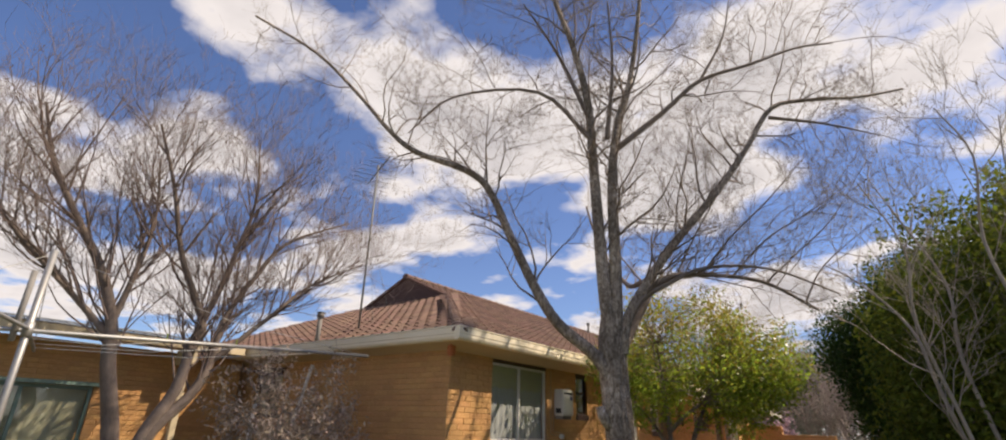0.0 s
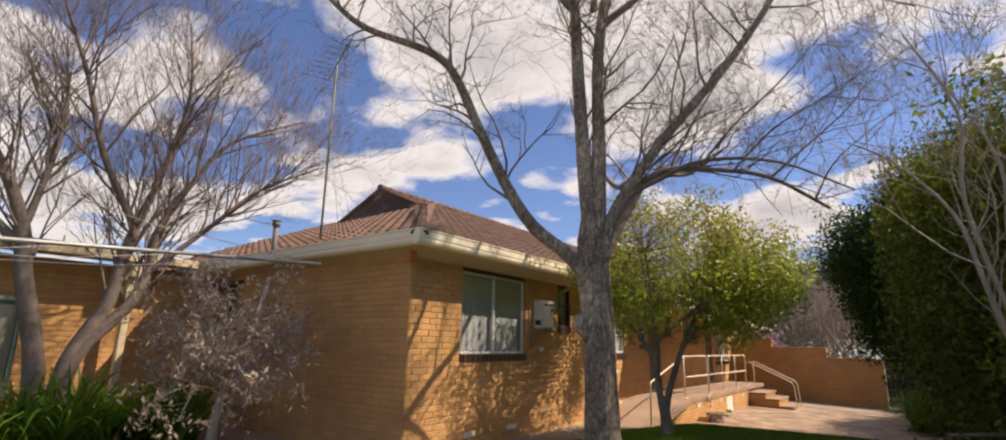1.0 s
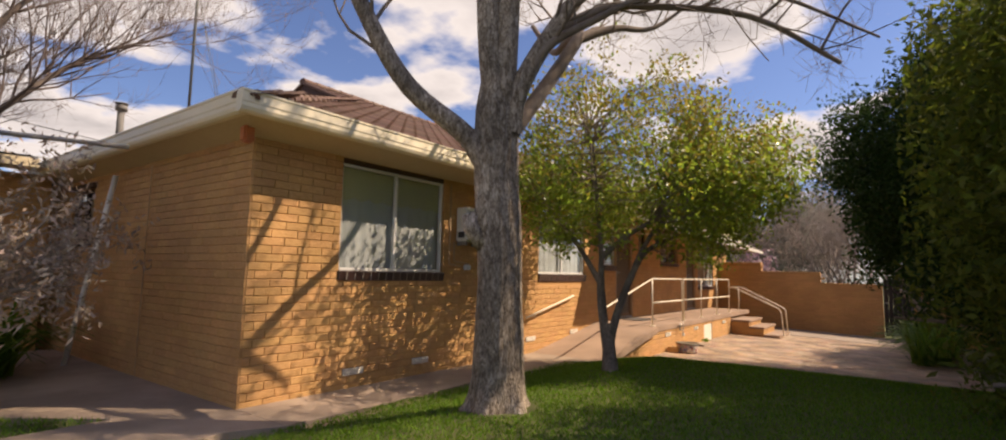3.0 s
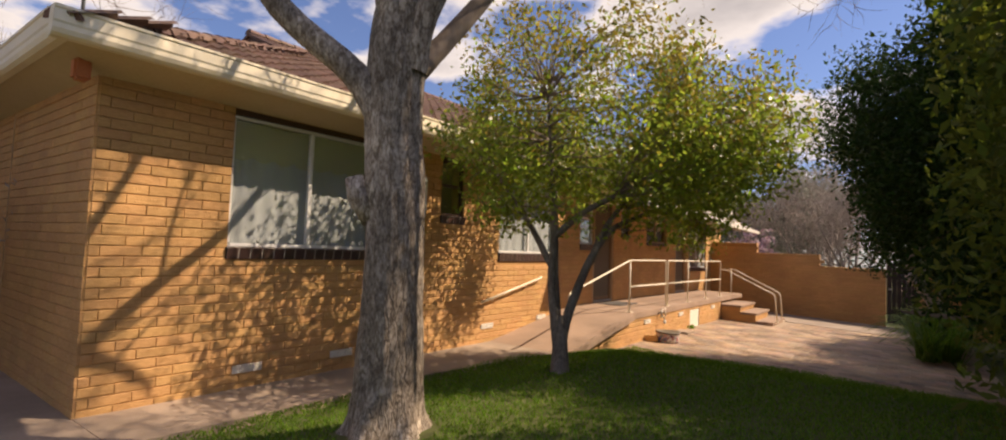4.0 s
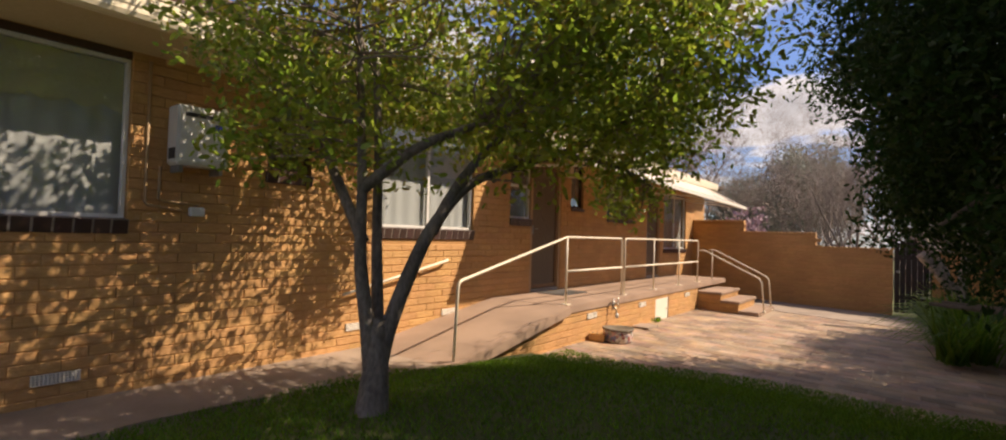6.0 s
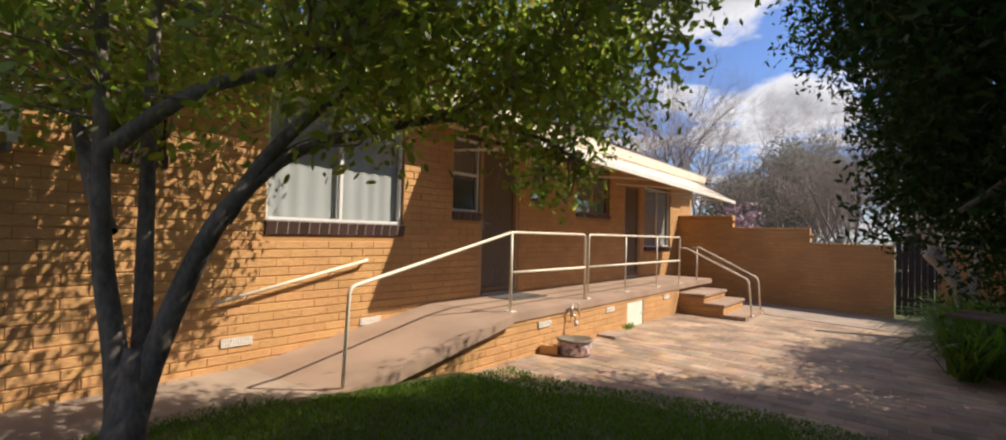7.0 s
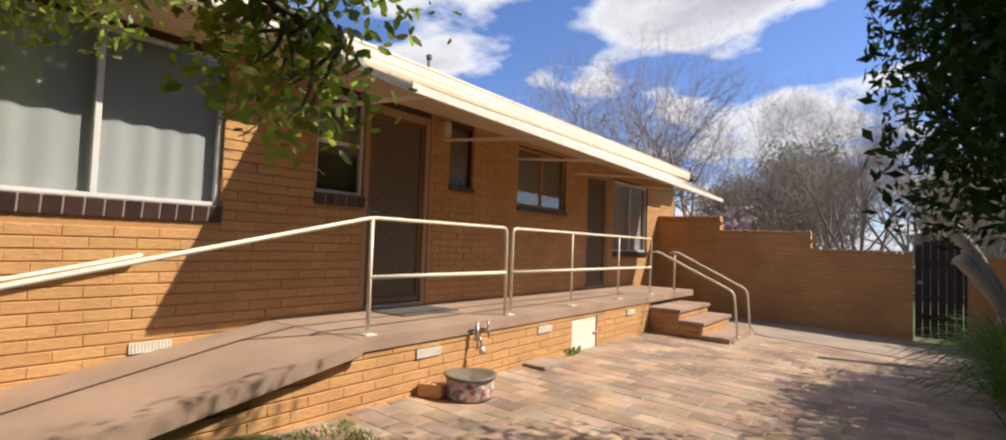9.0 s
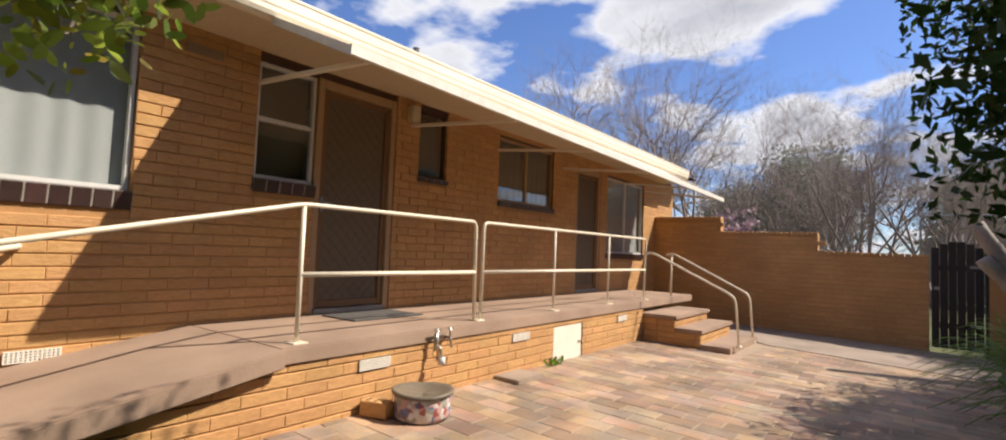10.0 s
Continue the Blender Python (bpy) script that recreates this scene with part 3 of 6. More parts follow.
tagged(part("wing_post", boxes((-5.60, -5.49, -1.6, -1.49, 0.2, 2.86), bevel=0.006), "cream"), "cream verandah post beside the wing", "post", kind="structure")

# ---- eaves ----
EAVE, EAVE_S, FZ0 = 0.455, 0.325, 3.085


def prism(bm, profile, a, b, axis="y"):
    """Pushes a profile of (across, z) along an axis from a to b."""
    ends = []
    for t in (a, b):
        ends.append([bm.verts.new((p, t, z) if axis == "y" else (t, p, z)) for p, z in profile])
    n = len(profile)
    for i in range(n):
        bm.faces.new((ends[0][i], ends[0][(i + 1) % n], ends[1][(i + 1) % n], ends[1][i]))
    bm.faces.new(ends[0][::-1]), bm.faces.new(ends[1])
    bmesh.ops.recalc_face_normals(bm, faces=bm.faces)
    return bm


soff = bmesh.new()
q = [(-0.02, 17.7, 3.0), (-0.02, 0.02, 3.0), (-6.4, 0.02, 3.0), (EAVE, 17.7, FZ0 + 0.01), (EAVE, -EAVE_S, FZ0 + 0.01), (-6.4, -EAVE_S, FZ0 + 0.01)]
a = [soff.verts.new(c) for c in q]
b = [soff.verts.new((x, y, z + 0.03)) for x, y, z in q]
for s in (a, b):
    soff.faces.new((s[0], s[1], s[4], s[3])), soff.faces.new((s[1], s[2], s[5], s[4]))
bmesh.ops.recalc_face_normals(soff, faces=soff.faces)
tagged(part("soffit", soff, "soffit"), "cream boarded eave lining, rising to the fascia", "soffit", kind="structure")

GUT = [(0.0, 0.0), (0.055, 0.0), (0.085, 0.018), (0.10, 0.05), (0.10, 0.085), (0.108, 0.10), (0.108, 0.18), (0.118, 0.188), (0.118, 0.208), (0.0, 0.208)]
g1 = prism(bmesh.new(), [(EAVE + x, FZ0 + z) for x, z in GUT], -EAVE_S - 0.11, 17.75)
tagged(part("gutter_east", g1, "gutter"), "cream metal gutter along the long eave", "gutter", kind="structure")
g2 = prism(bmesh.new(), [(-EAVE_S - x, FZ0 + z) for x, z in GUT], -6.5, EAVE - 0.003, "x")
tagged(part("gutter_south", g2, "gutter"), "cream metal gutter along the end eave", "gutter", kind="structure")


def bracket(at):
    ob = empty("eave_bracket", at)
    bm = boxes((-0.055, 0.055, -0.055, 0.055, -0.17, 0.0), bevel=0.02)
    part("block", bm, "terracotta", ob)
    part("cap", boxes((-0.045, 0.045, -0.045, 0.045, 0.0, 0.05), bevel=0.008), "terracotta", ob)
    tagged(ob, "painted orange beam end under the eave corner", "bracket", "beam ends under the eave")


bracket((0.16, -0.16, 3.06))
bracket((0.06, 5.05, 3.02))

# ---- tiled roof ----
PITCH, RIDGE_X, GABLE_Y = 0.447, -5.57, 4.06
EX, SY, ROOF_Z = 0.525, -0.395, 3.185      # edges of the roof over the gutters
FOOT = GABLE_Y - SY                       # how far up the hip slope runs, level
WEST = 2 * RIDGE_X - EX
TILE_W, TILE_L = 0.265, 0.31


def roof_z(x, y):
    return ROOF_Z + PITCH * max(0.0, min(EX - x, x - WEST))


def tile_shape():
    """A roman tile: flat pan with a roll, thicker at its lower lip. x across, y up the slope, z out."""
    prof = [(0.0, 0.0), (0.03, 0.004), (0.13, 0.0), (0.155, 0.02), (0.185, 0.042), (0.215, 0.042), (0.245, 0.02), (0.275, 0.004)]
    V, F = [], []
    for y, lift in ((-0.03, 0.028), (0.31, 0.0)):
        V += [(x, y, z + lift) for x, z in prof]
    V += [(x, -0.03, z + 0.006) for x, z in prof]
    n = len(prof)
    for i in range(n - 1):
        F.append((i, i + 1, n + i + 1, n + i))
        F.append((2 * n + i, 2 * n + i + 1, i + 1, i))
    return V, F


TILES = []
cs = 1 / math.sqrt(1 + PITCH * PITCH)
# east slope: across runs along y, up the slope towards -x
slope_len = (EX - RIDGE_X) / cs
for r in range(int(slope_len / TILE_L) + 1):
    d = r * TILE_L + 0.085
    x = EX - d * cs
    hip = SY + (EX - x)
    y = max(hip, SY) if x > EX - FOOT else GABLE_Y
    y = math.floor(y / TILE_W) * TILE_W
    while y < 18.4:
        if y + TILE_W * 0.7 > (hip if x > EX - FOOT else GABLE_Y):
            m = Matrix(((0, -cs, cs * PITCH, x), (1, 0, 0, y), (0, cs * PITCH, cs, ROOF_Z + d * cs * PITCH), (0, 0, 0, 1)))
            TILES.append((m, (x, y)))
        y += TILE_W
# hip slope: across runs along -x, up the slope towards +y
for r in range(int(FOOT / cs / TILE_L) + 1):
    d = r * TILE_L + 0.085
    y = SY + d * cs
    x_hi = EX - d * cs
    x = WEST - 0.2
    while x < x_hi - TILE_W * 0.3:
        if x > WEST + d * cs - TILE_W:
            m = Matrix(((1, 0, 0, x), (0, cs, -cs * PITCH, y), (0, cs * PITCH, cs, ROOF_Z + d * cs * PITCH), (0, 0, 0, 1)))
            TILES.append((m, (x, y)))
        x += TILE_W
roof = bmesh.new()
Z = ROOF_Z - 0.015
ZG = Z + PITCH * FOOT
ZR = Z + PITCH * (EX - RIDGE_X)
rp = dict(a=(EX, SY, Z), b=(EX, 18.5, Z), c=(RIDGE_X, 18.5, ZR), d=(RIDGE_X, GABLE_Y, ZR), e=(EX - FOOT, GABLE_Y, ZG), f=(WEST + FOOT, GABLE_Y, ZG), g=(WEST, SY, Z), h=(WEST, 18.5, Z))
rvv = {k: roof.verts.new(v) for k, v in rp.items()}
for key in ("abcde", "aefg", "gfdch"):
    roof.faces.new([rvv[k] for k in key])
roof.faces.new([rvv[k] for k in "bhc"])
roof_ob = tagged(part("roof", roof, "tiles"), "red-brown tiled hip roof with a small gable", "roof", kind="structure")
gb = bmesh.new()
box_pts = [(EX + 0.06 - FOOT, ZG - 0.02), (RIDGE_X, ZR + 0.05), (WEST + FOOT - 0.06, ZG - 0.02)]
prism(gb, box_pts, GABLE_Y - 0.05, GABLE_Y + 0.03)
part("gable", gb, "gable", roof_ob, "dark brown gable end")
for s in (1, -1):
    x_low = RIDGE_X + s * (EX + 0.18 - FOOT - RIDGE_X)
    V, F = [], []
    tube_into(V, F, [(RIDGE_X, GABLE_Y - 0.06, ZR + 0.03), (x_low, GABLE_Y - 0.06, ZG - 0.04)], [0.05, 0.05], 6)
    raw("barge", V, F, "tiles", roof_ob)


def ridge_caps(a, b, name):
    """Half-round caps laid one over the next along a line."""
    a, b = Vector(a), Vector(b)
    n = int((b - a).length / 0.33)
    d = (b - a) / n
    side = d.cross(Vector((0, 0, 1))).normalized()
    up = side.cross(d).normalized()
    V, F = [], []
    for k in range(n):
        base = len(V)
        for t, r in ((0.0, 0.125), (1.06, 0.105)):
            for j in range(7):
                an = math.pi * j / 6
                V.append(tuple(a + d * (k + t) + side * math.cos(an) * r + up * (math.sin(an) * r * 0.75 - 0.01)))
        for j in range(6):
            F.append((base + j, base + j + 1, base + 8 + j, base + 7 + j))
        F.append(tuple(base + j for j in range(7)))
    raw(name, V, F, "tiles", roof_ob, smooth=False)


ridge_caps((EX - 0.02, SY + 0.02, Z + 0.05), (EX - FOOT, GABLE_Y, ZG + 0.05), "hip_cap")
ridge_caps((RIDGE_X, GABLE_Y - 0.1, ZR + 0.05), (RIDGE_X, 18.5, ZR + 0.05), "ridge_cap")


def lay_tiles():
    V0, F0 = tile_shape()
    me = bpy.data.meshes.new("tile")
    me.from_pydata(V0, [], F0)
    me.update()
    me.materials.append(M["tile"])
    order = sorted(TILES, key=lambda t: abs(t[1][0] + 1.0) + abs(t[1][1] - 0.6))
    V, F = [], []
    rnd = random.Random(8)
    for k, (m, _) in enumerate(order):
        m = m @ pose(0, 0, rnd.uniform(0, 0.006), 0, 0, rnd.uniform(-0.6, 0.6))
        if k < 300:
            ob = new("tile", me)
            ob.parent = roof_ob
            ob.matrix_basis = m
        else:
            b = len(V)
            V += [tuple(m @ Vector(v)) for v in V0]
            F += [tuple(b + i for i in f) for f in F0]
    tagged(raw("tiling", V, F, "tiles", roof_ob), kind="stuff")


# ---- windows ----
WIN_N = [0]


def window(y0, y1, z0, z1, mullions, label, sill=0.12, head=0.06, frame="white_metal", transom=None, fr=0.034):
    """An aluminium window in the east wall with its sill of bricks on edge."""
    WIN_N[0] += 1
    ob = empty("window_%d" % WIN_N[0], (0, (y0 + y1) / 2, z0))
    off = Matrix.Translation((0, -(y0 + y1) / 2, -z0))

    def put(name, bm, mat, parent=ob, label=""):
        bmesh.ops.transform(bm, matrix=off, verts=bm.verts)
        return part(name, bm, mat, parent, label)
    zb = z0 + sill
    zt = z1 - head
    if head:
        put("head_board", boxes((-0.10, -0.012, y0 + 0.003, y1 - 0.003, zt + 0.002, z1 + 0.04)), "dark_timber", label="dark timber head board")
    f = boxes((-0.085, -0.03, y0 + 0.002, y0 + fr, zb, zt), (-0.085, -0.03, y1 - fr, y1 - 0.002, zb, zt),
              (-0.085, -0.028, y0 + fr, y1 - fr, zb, zb + fr), (-0.085, -0.028, y0 + fr, y1 - fr, zt - fr, zt), bevel=0.004)
    fob = put("window_frame", f, frame)
    xs = [y0 + fr] + mullions + [y1 - fr]
    for m in mullions:
        put("mullion", boxes((-0.08, -0.034, m - 0.022, m + 0.022, zb + fr, zt - fr), bevel=0.004), frame)
    if transom:
        put("transom", boxes((-0.08, -0.036, y0 + fr, y1 - fr, transom - 0.02, transom + 0.02), bevel=0.004), frame)
    for a, b in zip(xs, xs[1:]):
        p = put("pane", boxes((-0.060, -0.056, a + 0.005, b - 0.005, zb + fr, zt - fr)), "glass", fob)
        p.visible_shadow = False
    # sill of dark bricks on edge, tilted outwards
    n = max(2, round((y1 - y0 + 0.03) / 0.118))
    w = (y1 - y0 + 0.03) / n
    tilt = Matrix.Translation((0, 0, zb)) @ Matrix.Rotation(radians(9), 4, "Y")
    bed = boxes((-0.10, 0.038, y0 - 0.012, y1 + 0.012, -sill + 0.012, -0.0015))
    bmesh.ops.transform(bed, matrix=tilt, verts=bed.verts)
    put("window_sill", bed, "sill_joint", label="pale mortar bed of the sill")
    for k in range(n):
        a = y0 - 0.015 + k * w
        br = boxes((-0.10, 0.0425, a + 0.003, a + w - 0.003, -sill + 0.004, 0.0), bevel=0.005)
        bmesh.ops.transform(br, matrix=tilt, verts=br.verts)
        put("sill_brick", br, "sill")
    tagged(ob, label, "window", kind="structure")
    return ob


def curtain(y0, y1, z0, z1, mat, label, fold=0.035, step=0.11, x=-0.112, scallop=0.0, seed=1):
    """Cloth in folds behind a window."""
    rnd = random.Random(seed)
    n = int((y1 - y0) / 0.012)
    V, F = [], []
    ph, xs = 0.0, []
    for i in range(n + 1):
        ph += (y1 - y0) / n / step * 2 * math.pi * (0.7 + 0.6 * noise.noise(Vector((i * 0.03, seed, 0))) + 0.3)
        xs.append(ph)
    for i in range(n + 1):
        y = y0 + (y1 - y0) * i / n
        d = math.sin(xs[i]) * fold
        lo = z0 - scallop * abs(math.sin(y * 14))
        for t in (0.0, 0.5, 1.0):
            V.append((x + d * (0.5 + 0.5 * (1 - t)), y, lo + (z1 - lo) * t))
    for i in range(n):
        for t in range(2):
            F.append((3 * i + t, 3 * i + 3 + t, 3 * i + 4 + t, 3 * i + 1 + t))
    ob = raw("curtain", V, F, mat, smooth=True)
    return tagged(ob, label, "curtain", "curtains behind the windows")


window(1.10, 2.86, 1.54, 3.0, [1.98], "two-light white aluminium window with a dark brick sill")
curtain(1.11, 2.85, 1.68, 2.85, "sheer", "white sheer curtain hanging in soft folds", 0.008, 0.17, seed=1)
curtain(1.13, 2.84, 2.56, 2.95, "blind", "pale scalloped holland blind half drawn", 0.003, 0.5, -0.092, 0.05, 2)
window(4.02, 4.50, 2.06, 3.0, [], "narrow dark window beside the meter", 0.11, 0.05, "dark_timber", 2.6)
window(5.39, 7.15, 1.53, 3.0, [6.27], "two-light white aluminium window with a brown brick sill", 0.14)
curtain(5.40, 7.14, 1.68, 2.95, "sheer", "white sheer curtain gathered in folds", 0.007, 0.19, seed=3)
window(8.05, 8.635, 1.77, 3.0, [], "white double-hung window beside the door", 0.12, 0.08, "white_metal", 2.42)
curtain(8.09, 8.60, 1.86, 2.92, "holland", "dull brown holland blind drawn down", 0.002, 0.5, -0.13, 0.0, 11)
window(9.97, 10.44, 2.10, 3.0, [], "narrow brown slit window", 0.06, 0.05, "dark_timber")
curtain(10.0, 10.41, 2.14, 2.95, "holland", "dull brown holland blind drawn down", 0.002, 0.5, -0.16, 0.0, 12)
window(11.48, 12.90, 1.95, 2.95, [12.2], "brown framed window with pale curtains", 0.08, 0.03, "door_frame")
curtain(11.50, 12.88, 1.99, 2.93, "holland", "dull brown curtain drawn across the window", 0.008, 0.16, seed=6)
window(14.82, 16.55, 1.27, 2.83, [15.7], "white framed window near the garden wall", 0.10, 0.03)
curtain(14.86, 16.5, 1.4, 2.78, "sheer", "pale curtain drawn across the window", 0.008, 0.16, seed=7)

# window of the end wall and of the wing
def plain_window(name, m, w, h, frame, label, mullion=True):
    ob = empty(name)
    ob.matrix_world = m
    part("window_frame", boxes((0, 0.05, 0.03, 0.10, 0, h), (w - 0.05, w, 0.03, 0.10, 0, h), (0.05, w - 0.05, 0.03, 0.10, 0, 0.06), (0.05, w - 0.05, 0.03, 0.10, h - 0.06, h), bevel=0.004), frame, ob)
    if mullion:
        part("mullion", boxes((w / 2 - 0.025, w / 2 + 0.025, 0.035, 0.095, 0.06, h - 0.06)), frame, ob)
    part("window_sill", boxes((-0.04, w + 0.04, -0.05, 0.12, -0.07, -0.002), bevel=0.006), frame, ob)
    part("head", boxes((-0.08, w + 0.08, -0.07, 0.02, h + 0.002, h + 0.07), bevel=0.006), frame, ob)
    xs = [0.05, w / 2, w - 0.05] if mullion else [0.05, w - 0.05]
    for a, b in zip(xs, xs[1:]):
        part("pane", boxes((a, b, 0.062, 0.066, 0.06, h - 0.06)), "glass", ob).visible_shadow = False
    part("blind", boxes((0.05, w - 0.05, 0.14, 0.145, 0.0, h)), "blind", ob)
    return tagged(ob, label, "window", kind="structure")


plain_window("window_8", FS @ Matrix.Translation((-5.6, 0, 2.02)), 1.0, 0.83, "dark_timber", "small dark window in the end wall")
plain_window("window_9", FW @ Matrix.Translation((-4.85, 0, 0.95)), 2.0, 1.41, "wing_green", "green framed window of the wing")
plain_window("window_10", FW @ Matrix.Translation((-8.9, 0, 0.95)), 1.8, 1.2, "wing_green", "green framed window of the wing")


def door(n, y0, y1, z0, z1, label):
    ob = empty("door_%d" % n, (0, (y0 + y1) / 2, z0))
    off = Matrix.Translation((0, -(y0 + y1) / 2, -z0))

    def put(name, bm, mat, parent=ob, label=""):
        bmesh.ops.transform(bm, matrix=off, verts=bm.verts)
        return part(name, bm, mat, parent, label)
    put("door_frame", boxes((-0.14, -0.004, y0 + 0.002, y0 + 0.07, z0, z1), (-0.14, -0.004, y1 - 0.07, y1 - 0.002, z0, z1), (-0.14, -0.006, y0 + 0.07, y1 - 0.07, z1 - 0.09, z1), bevel=0.005), "door_frame")
    put("threshold", boxes((-0.14, 0.01, y0 + 0.07, y1 - 0.07, z0, z0 + 0.05), bevel=0.006), "steel")
    a, b, lo, hi = y0 + 0.075, y1 - 0.075, z0 + 0.055, z1 - 0.095
    sc = put("screen_door", boxes((-0.065, -0.03, a, a + 0.055, lo, hi), (-0.065, -0.03, b - 0.055, b, lo, hi), (-0.065, -0.03, a + 0.055, b - 0.055, lo, lo + 0.07), (-0.065, -0.03, a + 0.055, b - 0.055, hi - 0.06, hi), bevel=0.004), "door_leaf", label="brown framed security screen door")
    put("mesh", boxes((-0.052, -0.049, a + 0.055, b - 0.055, lo + 0.07, hi - 0.06)), "screen_mesh", sc, label="fine dark fly mesh")
    # diamond grille over the mesh
    V, F = [], []
    w, h = b - a - 0.11, hi - lo - 0.13
    s = 0.125
    k = -h
    while k < w:
        for sg in (1, -1):
            p0, p1 = (k, 0.0), (k + h, h)
            u0, u1 = max(0, -k), min(h, w - k)
            if u1 - u0 > 0.02:
                yy = (lambda u: k + u) if sg == 1 else (lambda u: w - k - u)
                tube_into(V, F, [(-0.046, a + 0.055 + yy(u0), lo + 0.07 + u0), (-0.046, a + 0.055 + yy(u1), lo + 0.07 + u1)], [0.0018, 0.0018], 4)
        k += s
    V = [tuple(off @ Vector(v)) for v in V]
    raw("grille", V, F, "grille", sc)
    put("door_leaf", boxes((-0.125, -0.085, a, b, lo, hi)), "door_leaf", label="brown timber door behind the screen")
    hb = boxes((-0.03, -0.012, a + 0.012, a + 0.045, z0 + 0.98, z0 + 1.12), (-0.014, 0.03, a + 0.022, a + 0.036, z0 + 1.06, z0 + 1.075), (0.02, 0.032, a + 0.022, a + 0.12, z0 + 1.06, z0 + 1.075), bevel=0.003)
    put("door_handle", hb, "steel", sc, label="metal lever handle")
    return tagged(ob, label, "door", kind="structure")


door(1, 8.64, 9.62, 0.67, 2.93, "brown screen door with a diamond grille, closed")
tagged(part("door_head", boxes((-0.10, -0.012, 8.645, 9.615, 2.932, 3.03)), "dark_timber"), "dark board over the door", "trim", kind="structure")
door(2, 13.65, 14.55, 0.67, 2.82, "brown screen door at the end of the deck, closed")
back = boxes((-1.5, -1.45, 0.3, 18.0, 0.6, 3.0))
tagged(part("inner_wall", back, "room"), "dark inner wall behind the windows", "wall", kind="structure")
tagged(part("ceiling", boxes((-11.4, -0.24, 0.24, 18.06, 3.0, 3.05)), "room"), "plain dark ceiling inside the house", "ceiling", kind="structure")


# ---- canopy over the deck ----
def canopy():
    ob = empty("canopy", (0.7, 13.3, 2.9))
    off = Matrix.Translation((-0.7, -13.3, -2.9))
    y0, y1 = 7.87, 16.95
    a = (0.50, 3.075)

    def front(y):
        """Height of the front edge, which sinks a little along the deck."""
        return 2.65 - 0.013 * (y - y0)
    bx = 1.50

    def strip(profiles):
        bm = bmesh.new()
        ends = [[bm.verts.new((x, y, z)) for x, z in prof] for y, prof in profiles]
        n = len(ends[0])
        for k in range(n):
            bm.faces.new((ends[0][k], ends[0][(k + 1) % n], ends[1][(k + 1) % n], ends[1][k]))
        bm.faces.new(ends[0][::-1]), bm.faces.new(ends[1])
        bmesh.ops.recalc_face_normals(bm, faces=bm.faces)
        bmesh.ops.transform(bm, matrix=off, verts=bm.verts)
        return bm
    part("sheet", strip([(y, [a, (bx, front(y)), (bx, front(y) + 0.02), (a[0], a[1] + 0.02)]) for y in (y0, y1)]), "canopy", ob)
    # pans of the sheet, lapped one over the next
    n = 30
    for k in range(1, n):
        y = y0 + (y1 - y0) * k / n
        z = front(y)
        part("seam", strip([(y + d, [(a[0], a[1] + 0.0205), (bx, z + 0.0205), (bx, z + 0.032), (a[0], a[1] + 0.032)]) for d in (-0.012, 0.012)]), "canopy", ob)
    part("front_edge", strip([(y, [(bx - 0.004, front(y) - 0.035), (bx + 0.03, front(y) - 0.035), (bx + 0.03, front(y) + 0.035), (bx - 0.004, front(y) + 0.035)]) for y in (y0 - 0.01, y1 + 0.01)]), "canopy_edge", ob, "white metal front edge")
    for y in (y0, y1):
        part("end_edge", strip([(y + d, [(a[0], a[1] - 0.025), (bx, front(y) - 0.035), (bx, front(y) + 0.035), (a[0], a[1] + 0.04)]) for d in (-0.012, 0.012)]), "canopy_edge", ob)
    for y in (8.05, 9.85, 11.45, 13.2, 15.0, 16.6):
        z = front(y)
        part("stay", strip([(y + d, [(0.0, 2.70), (bx - 0.02, z - 0.03), (bx - 0.02, z), (0.0, 2.73)]) for d in (-0.02, 0.02)]), "rail_paint", ob, "pale metal stay from the wall")
    tagged(ob, "pale sheet-metal canopy over the raised deck", "canopy")


canopy()

# ---- deck, ramp and low wall ----
DECK = 0.67
dk = boxes((0.003, 1.31, 7.62, 15.75, DECK - 0.115, DECK), bevel=0.012)
tagged(part("deck", dk, "concrete"), "raised pinkish concrete deck along the wall", "deck", kind="structure")
rm = bmesh.new()
prof = [(5.1, 0.27), (7.617, DECK), (7.617, DECK - 0.115), (5.1, 0.12)]
prism(rm, [(p, z) for p, z in prof], 0.003, 1.38, "x")
bmesh.ops.bevel(rm, geom=[e for e in rm.edges if abs(e.verts[0].co.x - e.verts[1].co.x) < 0.01], offset=0.01, segments=2, affect="EDGES")
tagged(part("ramp", rm, "concrete"), "sloping concrete ramp from the path up to the deck", "ramp", kind="structure")
FL = wall_frame((1.285, 0, 0), (0, 1, 0), (1, 0, 0))
HATCH = (10.95, 11.61, 0.02, 0.5)
low = core_mesh("wall_low", cut_core(5.4, 13.54, -0.1, 0.56, [HATCH]) , FL, 0.3, "low tan brick wall under the deck and ramp")


def low_top(u):
    return 0.56 if u > 7.6 else 0.56 - (7.62 - u) * 0.16


for v in low.data.vertices:
    if v.co.z > 0.4 and v.co.y < 7.0:
        v.co.z = low_top(v.co.y) - 0.01
PIECES.append((low, [p for p in brick_places(5.4, 13.52, -0.01, 0.555, [HATCH], 0.4) if p[1] + p[3] < low_top(p[0]) + 0.07], FL, lambda p: abs(p[0] - 9)))


